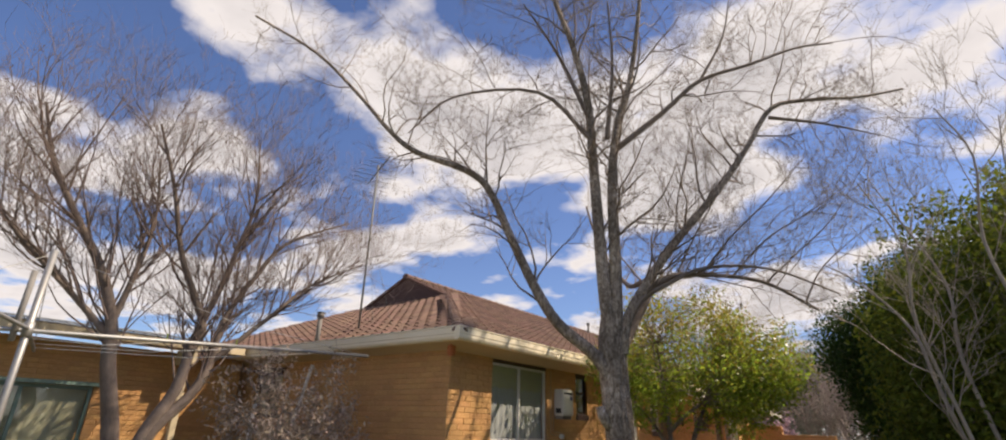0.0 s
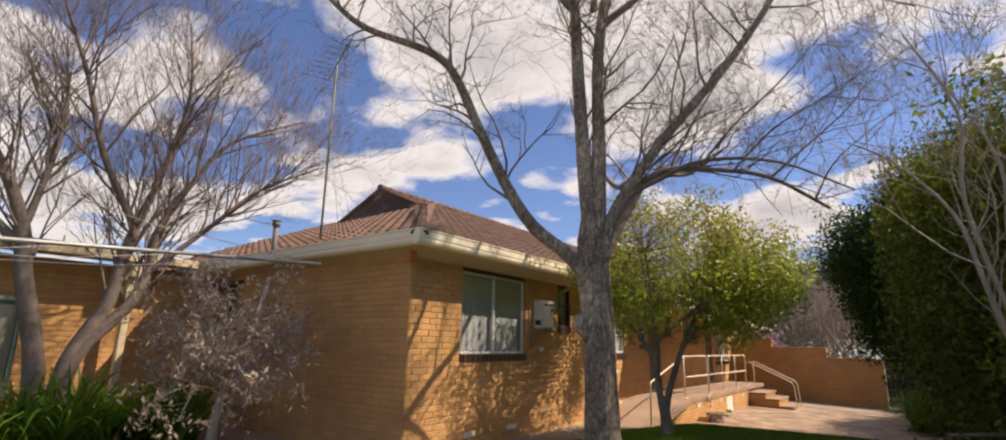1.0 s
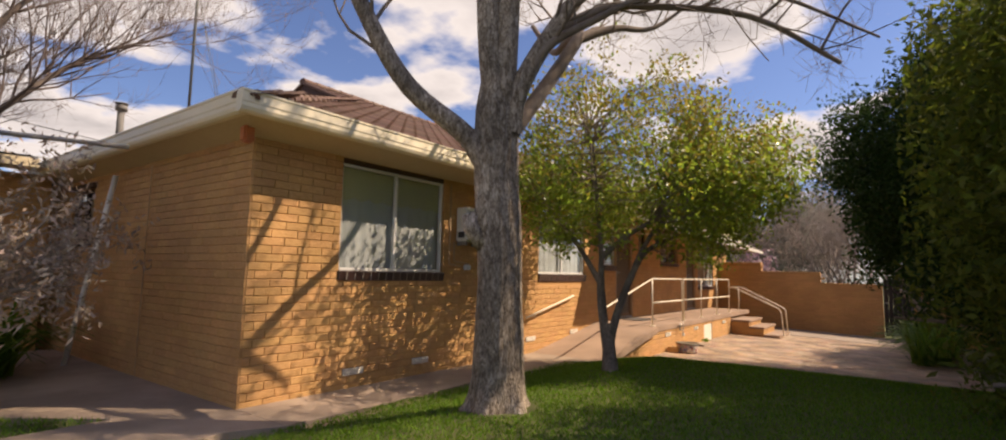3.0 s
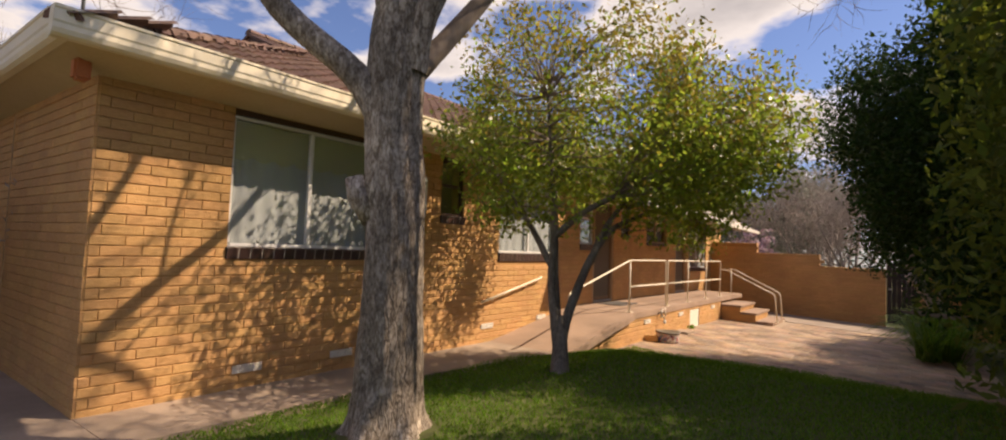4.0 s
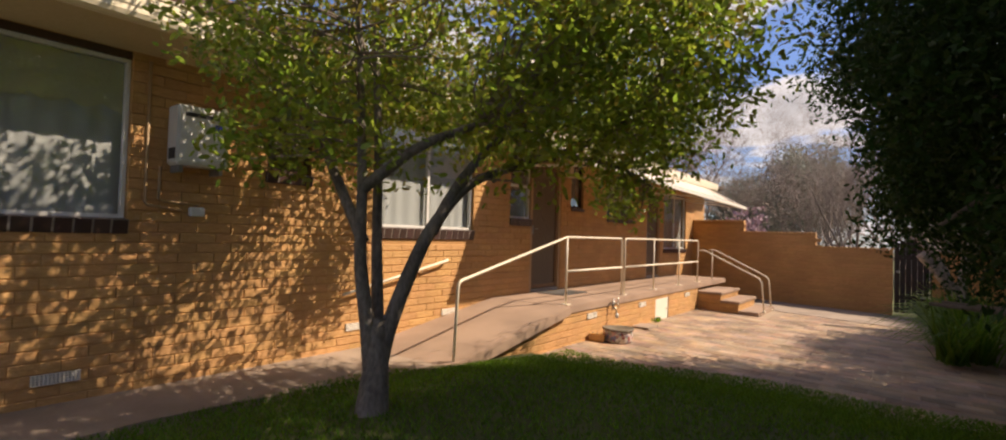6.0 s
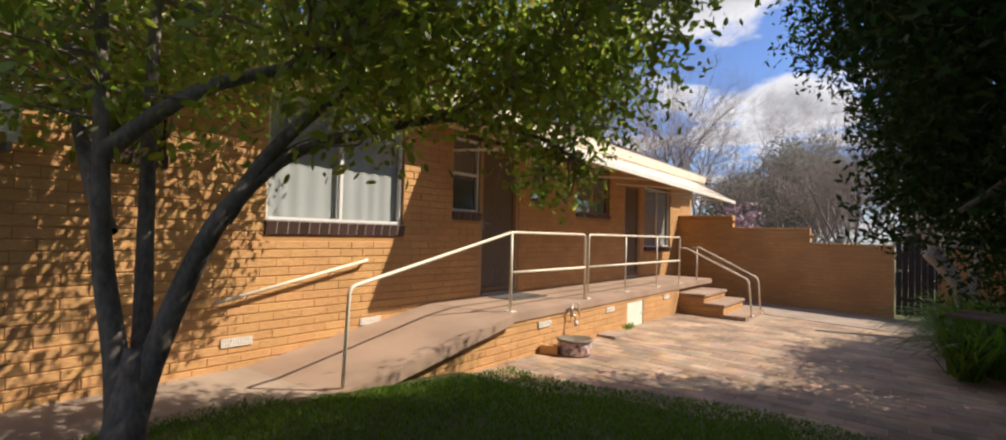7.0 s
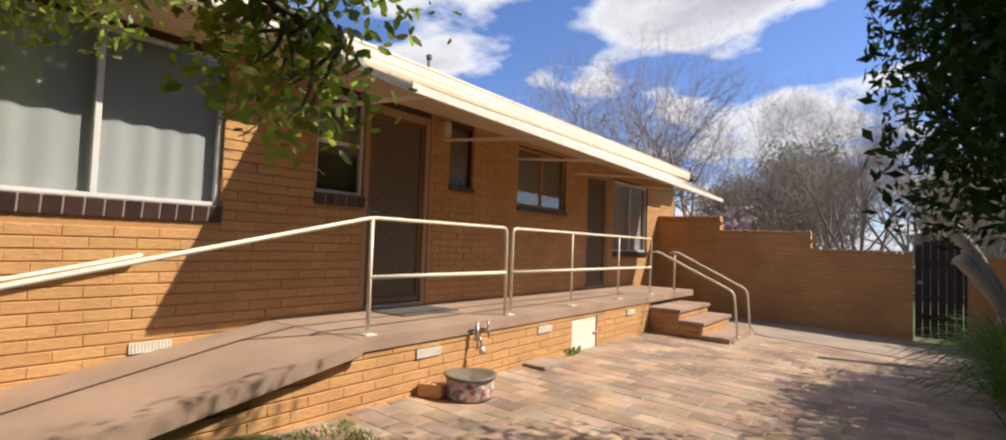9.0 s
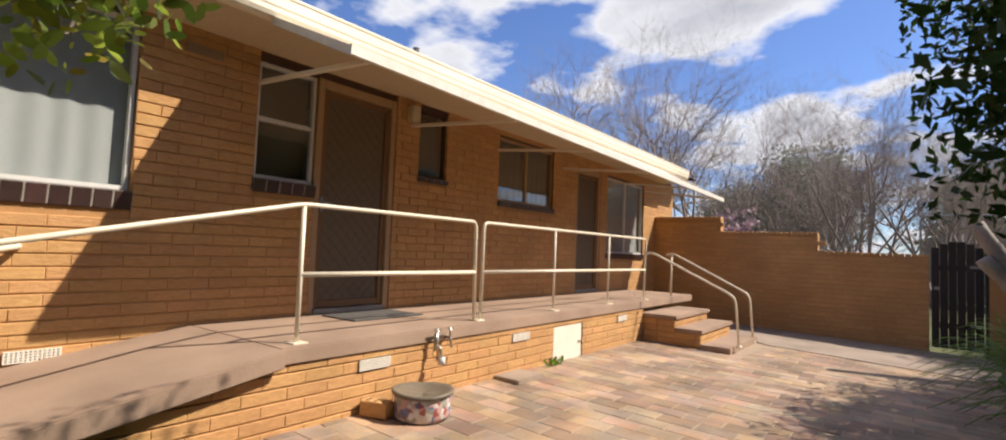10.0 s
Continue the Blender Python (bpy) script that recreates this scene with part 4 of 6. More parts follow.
def hatch():
    ob = empty("hatch_door", (1.275, 11.28, 0.06))
    leaf = part("panel", boxes((-0.02, 0.012, -0.325, 0.325, 0.0, 0.435), bevel=0.004), "hatch_paint", ob)
    part("jamb", boxes((-0.03, 0.018, 0.328, 0.35, 0.0, 0.44)), "dark_timber", ob)
    part("latch", boxes((0.012, 0.03, 0.24, 0.335, 0.22, 0.24), bevel=0.003), "tap", leaf)
    tagged(ob, "cream underfloor access hatch in the low wall", "hatch")


hatch()


def steps():
    y0, y1 = 13.52, 15.15
    spec = [(1.21, 1.77, 0.49), (1.77, 2.14, 0.325), (2.14, 2.52, 0.13)]
    for k, (x0, x1, z) in enumerate(spec):
        ob = empty("step", ((x0 + x1) / 2, (y0 + y1) / 2, 0))
        off = Matrix.Translation((-(x0 + x1) / 2, -(y0 + y1) / 2, 0))
        t = boxes((x0, x1 + 0.03, y0 - 0.02, y1 + 0.02, z - (0.055 if k < 2 else 0.2), z), bevel=0.008)
        bmesh.ops.transform(t, matrix=off, verts=t.verts)
        part("tread", t, "concrete", ob)
        if k < 2:
            c = boxes((x0 + 0.01, x1 - 0.012, y0 + 0.012, y1, -0.1, z - 0.057))
            bmesh.ops.transform(c, matrix=off, verts=c.verts)
            part("core", c, "mortar", ob)
            for r in range(4):
                zz = z - 0.06 - (r + 1) * 0.0864
                if zz < -0.02:
                    break
                for i, xx in enumerate((x0 + 0.005, x0 + 0.305)):
                    ln = min(0.29, x1 - xx)
                    if ln > 0.05:
                        b = new("brick", brick_mesh(ln, 0.0764, "brick"))
                        b.parent = ob
                        b.matrix_basis = off @ Matrix.Translation((xx, y0 + 0.05, zz))
                for i in range(5):
                    b = new("brick", brick_mesh(0.29, 0.0764, "brick"))
                    b.parent = ob
                    b.matrix_basis = off @ Matrix(((0, -1, 0, x1 - 0.045), (1, 0, 0, y0 + 0.015 + 0.3 * i), (0, 0, 1, zz), (0, 0, 0, 1)))
        tagged(ob, "concrete-topped brick step down to the paving", "step", "steps beside the deck")


steps()

# ---- rails ----
RR = 0.0165


def deck_rail():
    ob = empty("deck_railing", (1.19, 8.0, DECK))
    off = Vector(ob.location)

    def pp(name, pts, r=RR, bend=0.0):
        return pipe(name, [Vector(p) - off for p in pts], r, "rail_paint", ob, bend=bend)
    x, top, mid = 1.19, 1.61, 1.13
    pp("ramp_rail", [(1.30, 5.36, 0.29), (1.30, 5.40, 1.12), (x, 7.80, top), (x, 9.63, top), (x, 9.65, DECK)], bend=0.07)
    pp("rail_loop", [(x, 9.75, DECK), (x, 9.75, top), (x, 13.80, top), (x, 13.77, DECK)], bend=0.07)
    pp("post", [(x, 7.80, DECK), (x, 7.80, top)])
    for y in (11.08, 12.50):
        pp("post", [(x, y, DECK), (x, y, top)], 0.014)
    pp("mid_rail", [(x, 7.80, mid), (x, 9.64, mid)], 0.018)
    pp("mid_rail", [(x, 9.75, mid), (x, 13.79, mid)], 0.018)
    for px, py, pz in ((x, 7.80, DECK), (x, 9.70, DECK), (x, 11.08, DECK), (x, 12.50, DECK), (x, 13.77, DECK), (1.30, 5.36, 0.29)):
        bm = boxes((-0.06, 0.06, -0.055, 0.055, -0.002, 0.01), bevel=0.003)
        bmesh.ops.transform(bm, matrix=Matrix.Translation(Vector((px, py, pz)) - off), verts=bm.verts)
        part("foot_plate", bm, "rail_paint", ob)
    tagged(ob, "cream painted tubular handrail along ramp and deck", "railing")


deck_rail()


def step_rail(y, x0, x1, zbend, zend, post):
    ob = empty("step_railing", (x0, y, DECK))
    off = Vector(ob.location)
    rail = pipe("rail", [Vector(p) - off for p in ((x0, y, 1.38), (x0 + 0.14, y, 1.40), (x1 - 0.06, y, zbend), (x1, y, zend))], RR, "rail_paint", ob, bend=0.10)
    if post:
        pipe("post", [Vector(p) - off for p in ((x0 + 0.1, y, DECK), (x0 + 0.1, y, 1.39))], 0.016, "rail_paint", ob)
    pipe("foot", [Vector(p) - off for p in ((x1, y, zend - 0.02), (x1, y, zend + 0.012))], 0.04, "rail_paint", rail)
    tagged(ob, "cream painted tubular handrail beside the steps", "railing", "handrails of the steps")


step_rail(13.72, 1.20, 2.61, 0.82, 0.14, False)
step_rail(15.0, 1.08, 2.52, 0.79, 0.06, True)


def wall_rail():
    ob = empty("wall_handrail", (0.08, 5.9, 1.1))
    off = Vector(ob.location)
    pipe("rail", [Vector(p) - off for p in ((0.085, 4.90, 0.915), (0.085, 6.55, 1.255))], 0.017, "rail_paint", ob)
    pipe("return_end", [Vector(p) - off for p in ((0.085, 6.55, 1.255), (0.0, 6.57, 1.255))], 0.02, "rail_paint", ob)
    for y in (5.2, 6.1):
        z = 0.915 + (y - 4.90) * 0.206
        pipe("bracket", [Vector(p) - off for p in ((0.0, y, z - 0.06), (0.06, y, z - 0.06), (0.085, y, z))], 0.008, "rail_paint", ob, bend=0.02)
    tagged(ob, "cream tubular handrail fixed to the brick wall", "railing")


wall_rail()


def air_vent(m, w=0.29, h=0.076, mat="vent", label="cream pierced terracotta air vent in the brickwork"):
    ob = empty("air_vent")
    ob.matrix_world = m
    bm = bmesh.new()
    nx, nz = 12, 4
    # dark sheet behind the grid, giving the holes their shade by colour
    box(bm, 0, w, 0.004, 0.012, 0, h)
    part("back_plate", bm, "dark_plastic_hole_shade", ob)
    bm = bmesh.new()
    for i in range(nx + 1):
        x = i * (w - 0.01) / nx
        box(bm, x, x + 0.009, -0.008, 0.004, 0, h)
    for j in range(nz + 1):
        z = j * (h - 0.008) / nz
        box(bm, 0, w, -0.009, 0.0035, z, z + 0.007)
    part("grid", bm, mat, ob)
    tagged(ob, label, "vent", "air vents in the walls")


for y, z in ((1.22, 0.44), (2.32, 0.44), (5.0, 0.50), (6.54, 0.52)):
    air_vent(FE @ Matrix.Translation((y, -0.014, z)))
for y, z in ((8.25, 0.43), (10.15, 0.43), (12.6, 0.43)):
    air_vent(FL @ Matrix.Translation((y, -0.014, z)))
air_vent(FE @ Matrix.Translation((7.45, -0.014, 2.80)), 0.29, 0.076, "door_frame", "brown painted air vent high in the wall")


def taps():
    ob = empty("garden_taps", (1.295, 8.98, 0.50))
    V, F = [], []
    pipe("pipe", [(0.0, 0.0, 0.10), (0.06, 0.0, 0.10), (0.07, 0.0, 0.06)], 0.014, "tap", ob, bend=0.02)
    pipe("body", [(0.06, 0.0, 0.0), (0.065, 0.0, 0.14)], 0.02, "tap", ob)
    spout = pipe("spout", [(0.065, 0.0, 0.04), (0.10, 0.01, 0.03), (0.12, 0.015, -0.05)], 0.013, "tap", ob, bend=0.02)
    pipe("hose_end", [(0.12, 0.015, -0.05), (0.122, 0.015, -0.11)], 0.028, "enamel", spout, label="white hose connector")
    for dy in (0.0, 0.16):
        stem = pipe("stem", [(0.07, dy, 0.06), (0.075, dy, 0.17)], 0.009, "tap", ob)
        pipe("handle", [(0.075, dy - 0.035, 0.17), (0.075, dy + 0.035, 0.172)], 0.008, "tap", stem)
    pipe("second_tap", [(0.0, 0.16, 0.09), (0.075, 0.16, 0.09), (0.085, 0.165, 0.01)], 0.013, "tap", ob, bend=0.02)
    tagged(ob, "pair of weathered metal garden taps under the deck edge", "tap")


taps()


def drum():
    x, y = 1.63, 8.58
    z = patio_z(x, y)
    ob = empty("mosaic_tub", (x, y, z))
    prof = [(0.0, 0.0), (0.195, 0.0), (0.208, 0.03), (0.21, 0.145), (0.20, 0.17)]
    V, F = [], []
    n = 28
    for r, h in prof:
        for k in range(n):
            a = 2 * math.pi * k / n
            V.append((r * math.cos(a), r * math.sin(a), h))
    for i in range(len(prof) - 1):
        for k in range(n):
            F.append((i * n + k, i * n + (k + 1) % n, (i + 1) * n + (k + 1) % n, (i + 1) * n + k))
    raw("tub", V, F, "mosaic", ob, smooth=True)
    rim = [(0.19, 0.165), (0.225, 0.17), (0.232, 0.192), (0.215, 0.20), (0.19, 0.182), (0.08, 0.158), (0.0, 0.156)]
    V, F = [], []
    for r, h in rim:
        for k in range(n):
            a = 2 * math.pi * k / n
            V.append((r * math.cos(a), r * math.sin(a), h + 0.006 * math.sin(2 * a)))
    for i in range(len(rim) - 1):
        for k in range(n):
            F.append((i * n + k, i * n + (k + 1) % n, (i + 1) * n + (k + 1) % n, (i + 1) * n + k))
    raw("dish", V, F, "basin", ob, smooth=True)
    tagged(ob, "mosaic covered tub with a brown dish for a lid", "tub")
    # loose cored brick beside it
    lb = bmesh.new()
    box(lb, -0.11, 0.11, -0.055, 0.055, 0.0, 0.11, bevel=0.006)
    o = empty("loose_brick", (1.42, 8.33, patio_z(1.42, 8.33)))
    o.rotation_euler = (0, 0, radians(18))
    part("brick", lb, "brick", o)
    # dark discs on the solid top stand for the shade inside core holes
    for i in range(3):
        for j in range(2):
            pipe("core_hole", [(-0.065 + i * 0.065, -0.02 + j * 0.04, 0.108), (-0.065 + i * 0.065, -0.02 + j * 0.04, 0.1125)], 0.013, "dark_plastic_hole_shade", o, n=8)
    tagged(o, "loose tan brick with core holes beside the tub", "brick")
    # small drain slab
    s = boxes((-0.17, 0.17, -0.22, 0.22, -0.02, 0.03), bevel=0.01)
    o = part("drain_slab", s, "path")
    o.location = (1.42, 10.08, patio_z(1.42, 10.08))
    tagged(o, "small raised concrete slab on the paving", "slab")


drum()


def meter_box():
    ob = empty("heater_unit", (0.0, 3.33, 2.12))
    part("body", boxes((0.0, 0.20, -0.20, 0.22, 0.0, 0.50), bevel=0.015), "enamel", ob)
    panel = part("front_panel", boxes((0.202, 0.212, -0.18, 0.20, 0.03, 0.47), bevel=0.004), "enamel", ob)
    part("top_grille", boxes((0.213, 0.218, -0.15, 0.17, 0.405, 0.44), bevel=0.002), "dark_plastic_hole_shade", panel, "dark grille slot")
    part("badge", boxes((0.213, 0.216, 0.09, 0.16, 0.30, 0.37)), "blue_badge", panel, "blue badge")
    part("side_vent", boxes((0.05, 0.17, -0.204, -0.2005, 0.05, 0.14)), "dark_plastic_hole_shade", ob)
    part("bracket", boxes((0.0, 0.18, -0.17, -0.14, -0.06, -0.002)), "steel", ob)
    part("bracket", boxes((0.0, 0.18, 0.15, 0.18, -0.06, -0.002)), "steel", ob)
    tagged(ob, "grey-white heater unit mounted high on the wall", "heater")
    for k, pts in enumerate((((0.02, 2.98, 2.95), (0.02, 2.98, 1.78), (0.02, 3.25, 1.75)), ((0.02, 3.08, 2.10), (0.02, 3.08, 1.82), (0.02, 3.4, 1.80)))):
        o = pipe("conduit", pts, 0.012, "door_frame", bend=0.04)
        tagged(o, "tan painted conduit on the brick wall", "conduit", "conduits on the wall")
    o = part("outlet_box", boxes((-0.002, 0.05, 3.32, 3.44, 1.70, 1.78), bevel=0.008), "enamel")
    tagged(o, "small grey outlet box on the wall", "box")
    o = part("wall_lamp", boxes((-0.002, 0.09, 9.77, 9.90, 2.75, 2.93), bevel=0.015), "cream")
    tagged(o, "cream box lamp on the wall beside the door", "lamp")
    o = part("door_mat", boxes((0.12, 0.62, 8.72, 9.55, DECK, DECK + 0.012), bevel=0.004), "mat_rubber")
    tagged(o, "dark grey rubber mat before the door", "mat")


meter_box()

# ---- garden wall and gate ----
GY = 17.2
FG = wall_frame((0, GY, 0), (1, 0, 0), (0, -1, 0))


def garden_top(x):
    return 2.165 if x < 1.41 else (1.86 if x < 3.15 else 1.51)


gw = core_mesh("wall_garden", [(0.0, 1.41, -0.2, 2.165), (1.41, 3.15, -0.2, 1.86), (3.15, 4.77, -0.2, 1.51)], FG, 0.22, "stepped tan brick garden wall closing the yard")
PIECES.append((gw, brick_places(0.0, 4.77, -0.06, garden_top, [], 0.1), FG, lambda p: -p[0] + 0.3 * p[1]))
for x0, x1, z in ((0.0, 1.41, 2.165), (1.41, 3.15, 1.86), (3.15, 4.79, 1.51)):
    n = round((x1 - x0) / 0.0864)
    w = (x1 - x0) / n
    for k in range(n):
        b = new("coping_brick", brick_mesh(0.23, w - 0.01, "brick"))
        b.parent = gw
        # bricks on edge across the top
        b.matrix_basis = Matrix(((0, 0, -1, x0 + (k + 1) * w - 0.005), (-1, 0, 0, GY + 0.215), (0, -1, 0, z + 0.002), (0, 0, 0, 1)))
tagged(part("wall_garden_far", boxes((5.52, 14.0, GY, GY + 0.2, -0.2, 1.5)), "mortar"), "garden wall going on behind the shrubs", "wall", kind="structure")
# unseen fence, added to close the yard and darken gaps between the shrubs
tagged(part("wall_garden_side", boxes((12.0, 12.2, -12, GY, -0.2, 1.8)), "gate_timber"), "unseen dark fence added behind the shrubs to close the yard", "fence", kind="structure")


def gate():
    ob = empty("garden_gate", (5.13, GY + 0.05, 0.0))
    n = 6
    for k in range(n):
        x = -0.33 + k * 0.111
        top = 1.78 - 0.16 * ((x + 0.05) / 0.36) ** 2 * 1.0
        bm = boxes((x, x + 0.104, -0.012, 0.012, 0.03, top), bevel=0.003)
        part("board", bm, "gate_timber", ob)
    for z in (0.35, 1.3):
        part("rail", boxes((-0.33, 0.33, 0.0125, 0.05, z, z + 0.09)), "gate_timber", ob)
    part("latch", boxes((-0.30, -0.22, -0.03, -0.0125, 0.98, 1.03), bevel=0.003), "steel", ob)
    for z in (0.4, 1.35):
        part("hinge", boxes((0.16, 0.33, -0.02, -0.0125, z, z + 0.04)), "steel", ob)
    tagged(ob, "dark timber board gate with an arched top, closed", "gate")
    p = part("gate_post", boxes((5.475, 5.515, GY, GY + 0.1, -0.1, 1.7), bevel=0.005), "gate_timber")
    tagged(p, "dark timber post beside the gate", "post")


gate()

# ---- services on and above the roof ----
o = pipe("leaning_pole", [(-4.02, -0.34, 0.288), (-3.52, -0.09, 2.92)], 0.035, "hatch_paint")
tagged(o, "pale pole leaning against the shaded end wall", "pole")
o = pipe("downpipe", [(-5.3, -0.12, 1.0), (-5.3, -0.12, 2.2)], 0.05, "enamel", bend=0.06)
tagged(o, "short white pipe on the end wall", "downpipe")
jt = part("control_joint", boxes((-2.428, -2.418, -0.0445, -0.036, 0.3, 2.96)), "door_frame")
tagged(jt, "dark vertical joint in the end wall", "trim", kind="structure")


def flue(x, y, h, name, label):
    ob = empty(name, (x, y, roof_z(x, y) - 0.1))
    if y < 1.5:
        ob.location.z = Z + PITCH * (y - SY) - 0.1
    pipe("pipe", [(0, 0, 0), (0, 0, h)], 0.045, "pot", ob)
    pipe("cowl", [(0, 0, h - 0.02), (0, 0, h + 0.05)], 0.075, "pot", ob)
    pipe("cap", [(0, 0, h + 0.075), (0, 0, h + 0.085)], 0.085, "pot", ob)
    pipe("strut", [(0, 0, h + 0.05), (0, 0, h + 0.075)], 0.02, "pot", ob)
    tagged(ob, label, "flue")


flue(-3.45, -0.12, 0.66, "roof_flue", "dark metal flue pipe with a cowl on the roof")
flue(-5.35, 14.8, 0.52, "roof_flue", "short metal vent pipe on the ridge")


def antenna():
    x, y = -3.2, 0.65
    z = Z + PITCH * (y - SY) - 0.05
    ob = empty("tv_antenna", (x, y, z))
    h = 3.9
    pipe("mast", [(0, 0, 0), (0, 0, h)], 0.021, "mast", ob)
    boom = pipe("boom", [(-0.7, 0.3, h - 0.15), (0.8, -0.35, h - 0.15)], 0.014, "mast", ob)
    for k in range(8):
        t = k / 7
        cx, cy = -0.7 + 1.5 * t, 0.3 - 0.65 * t
        w = 0.55 - 0.3 * t
        pipe("element", [(cx - 0.4 * w, cy - 0.92 * w, h - 0.14), (cx + 0.4 * w, cy + 0.92 * w, h - 0.14)], 0.006, "mast", boom, n=6)
    for k in range(5):
        pipe("reflector", [(-0.12, -0.25, h - 0.8 + k * 0.09), (0.12, 0.25, h - 0.8 + k * 0.09)], 0.005, "mast", ob, n=6)
    for a, b in (((0.5, 0.0), 0), ((-0.3, 0.45), 0)):
        pipe("guy_wire", [(0, 0, h * 0.6), (a[0] * 2, a[1] * 2, 0.1)], 0.004, "mast", ob, n=5)
    tagged(ob, "tall grey television antenna mast on the roof", "antenna")


antenna()


def clothesline():
    ob = empty("clothes_hoist", (-1.7, -4.9, 0.28))
    pipe("mast", [(0, 0, 0), (0, 0, 3.34)], 0.035, "steel", ob)
    pipe("inner_tube", [(0.06, -0.12, 2.3), (0.06, -0.12, 3.06)], 0.03, "pot", ob)
    pipe("arm", [(-0.25, -1.7, 2.36), (0, 0, 2.43), (0.62, 4.15, 2.60)], 0.024, "steel", ob)
    pipe("arm", [(-2.2, 0.6, 2.42), (0, 0, 2.45), (2.0, -0.9, 2.42)], 0.022, "steel", ob)
    pipe("collar", [(0, 0, 2.36), (0, 0, 2.52)], 0.05, "steel", ob)
    for a, b in (((0.62, 4.1, 2.6), (0, 0, 3.3)), ((-0.25, -1.7, 2.36), (0, 0, 3.3)), ((-2.2, 0.6, 2.42), (0, 0, 3.3))):
        pipe("wire", [a, ((a[0] + b[0]) / 2, (a[1] + b[1]) / 2, (a[2] + b[2]) / 2 - 0.12), b], 0.005, "steel", ob, n=5)
    for f in (0.35, 0.6, 0.85):
        p, q = (0.62 * f, 4.1 * f, 2.43 + 0.17 * f), (-2.2 * f, 0.6 * f, 2.43)
        pipe("line", [p, ((p[0] + q[0]) / 2, (p[1] + q[1]) / 2, 2.40), q], 0.004, "enamel", ob, n=5)
    for f in (0.32, 0.52):
        part("peg", boxes((0.62 * f - 0.006, 0.62 * f + 0.006, 4.1 * f - 0.006, 4.1 * f + 0.006, 2.43 + 0.17 * f, 2.52 + 0.17 * f)), "leaf_lime", ob, "yellow clothes peg")
    tagged(ob, "galvanised rotary clothes hoist with long arms", "clothes hoist")


clothesline()


# ---- plants ----
def grow(V, F, start, direction, length, radius, depth, rnd, lift=0.25, tips=None, spread=0.75, wob=0.18, kids=(3, 5), n=5, shrink=0.62):
    """A wandering tapered branch with side branches, added to V, F; its tips are gathered."""
    p, d = Vector(start), Vector(direction).normalized()
    seg = max(3, min(6, int(length / 0.22)))
    pts, rad = [p.copy()], [radius]
    for i in range(seg):
        d = (d + Vector((rnd.gauss(0, wob), rnd.gauss(0, wob), rnd.gauss(0, wob) + lift * 0.25))).normalized()
        p = p + d * (length / seg)
        pts.append(p.copy())
        rad.append(radius * (1 - 0.72 * (i + 1) / seg))
    tube_into(V, F, pts, rad, max(3, n), cap=False)
    if tips is not None and depth <= 1:
        tips.append((pts[-1], d.copy()))
        tips.append((pts[len(pts) // 2], d.copy()))
    if depth <= 0:
        return
    for k in range(rnd.randint(*kids)):
        t = rnd.uniform(0.25, 1.0)
        i = min(seg - 1, int(t * seg))
        q = pts[i].lerp(pts[i + 1], t * seg - i)
        base = (pts[i + 1] - pts[i]).normalized()
        side = Vector((rnd.gauss(0, 1), rnd.gauss(0, 1), rnd.gauss(0, 1)))
        side = (side - base * side.dot(base)).normalized()
        nd = base * (1 - spread * 0.55) + side * spread + Vector((0, 0, lift))
        grow(V, F, q, nd, length * rnd.uniform(0.42, 0.75), max(rad[i] * shrink, 0.0025), depth - 1, rnd, lift, tips, spread, wob, kids, n - 1, shrink)


def limb(V, F, pts, r0, r1, rnd, sub, depth, n=8, lift=0.25, first=0.2, length=1.2, tips=None, kids=(2, 4)):
    """A main limb along given points, with side branches grown from it."""
    line = smooth_line(pts, 4)
    m = len(line) - 1
    rad = [r0 + (r1 - r0) * (i / m) ** 0.8 for i in range(m + 1)]
    tube_into(V, F, line, rad, n, cap=False)
    for k in range(sub):
        t = first + (1 - first) * (k + rnd.random()) / sub
        i = min(m - 1, int(t * m))
        base = (line[i + 1] - line[i]).normalized()
        side = Vector((rnd.gauss(0, 1), rnd.gauss(0, 1), rnd.gauss(0, 1)))
        side = (side - base * side.dot(base)).normalized()
        grow(V, F, line[i], base * 0.5 + side * 0.8 + Vector((0, 0, lift)), length * rnd.uniform(0.5, 1.1), max(0.004, min(rad[i] * 0.45, 0.028)), depth, rnd, lift, tips, kids=kids, n=5)
    return line


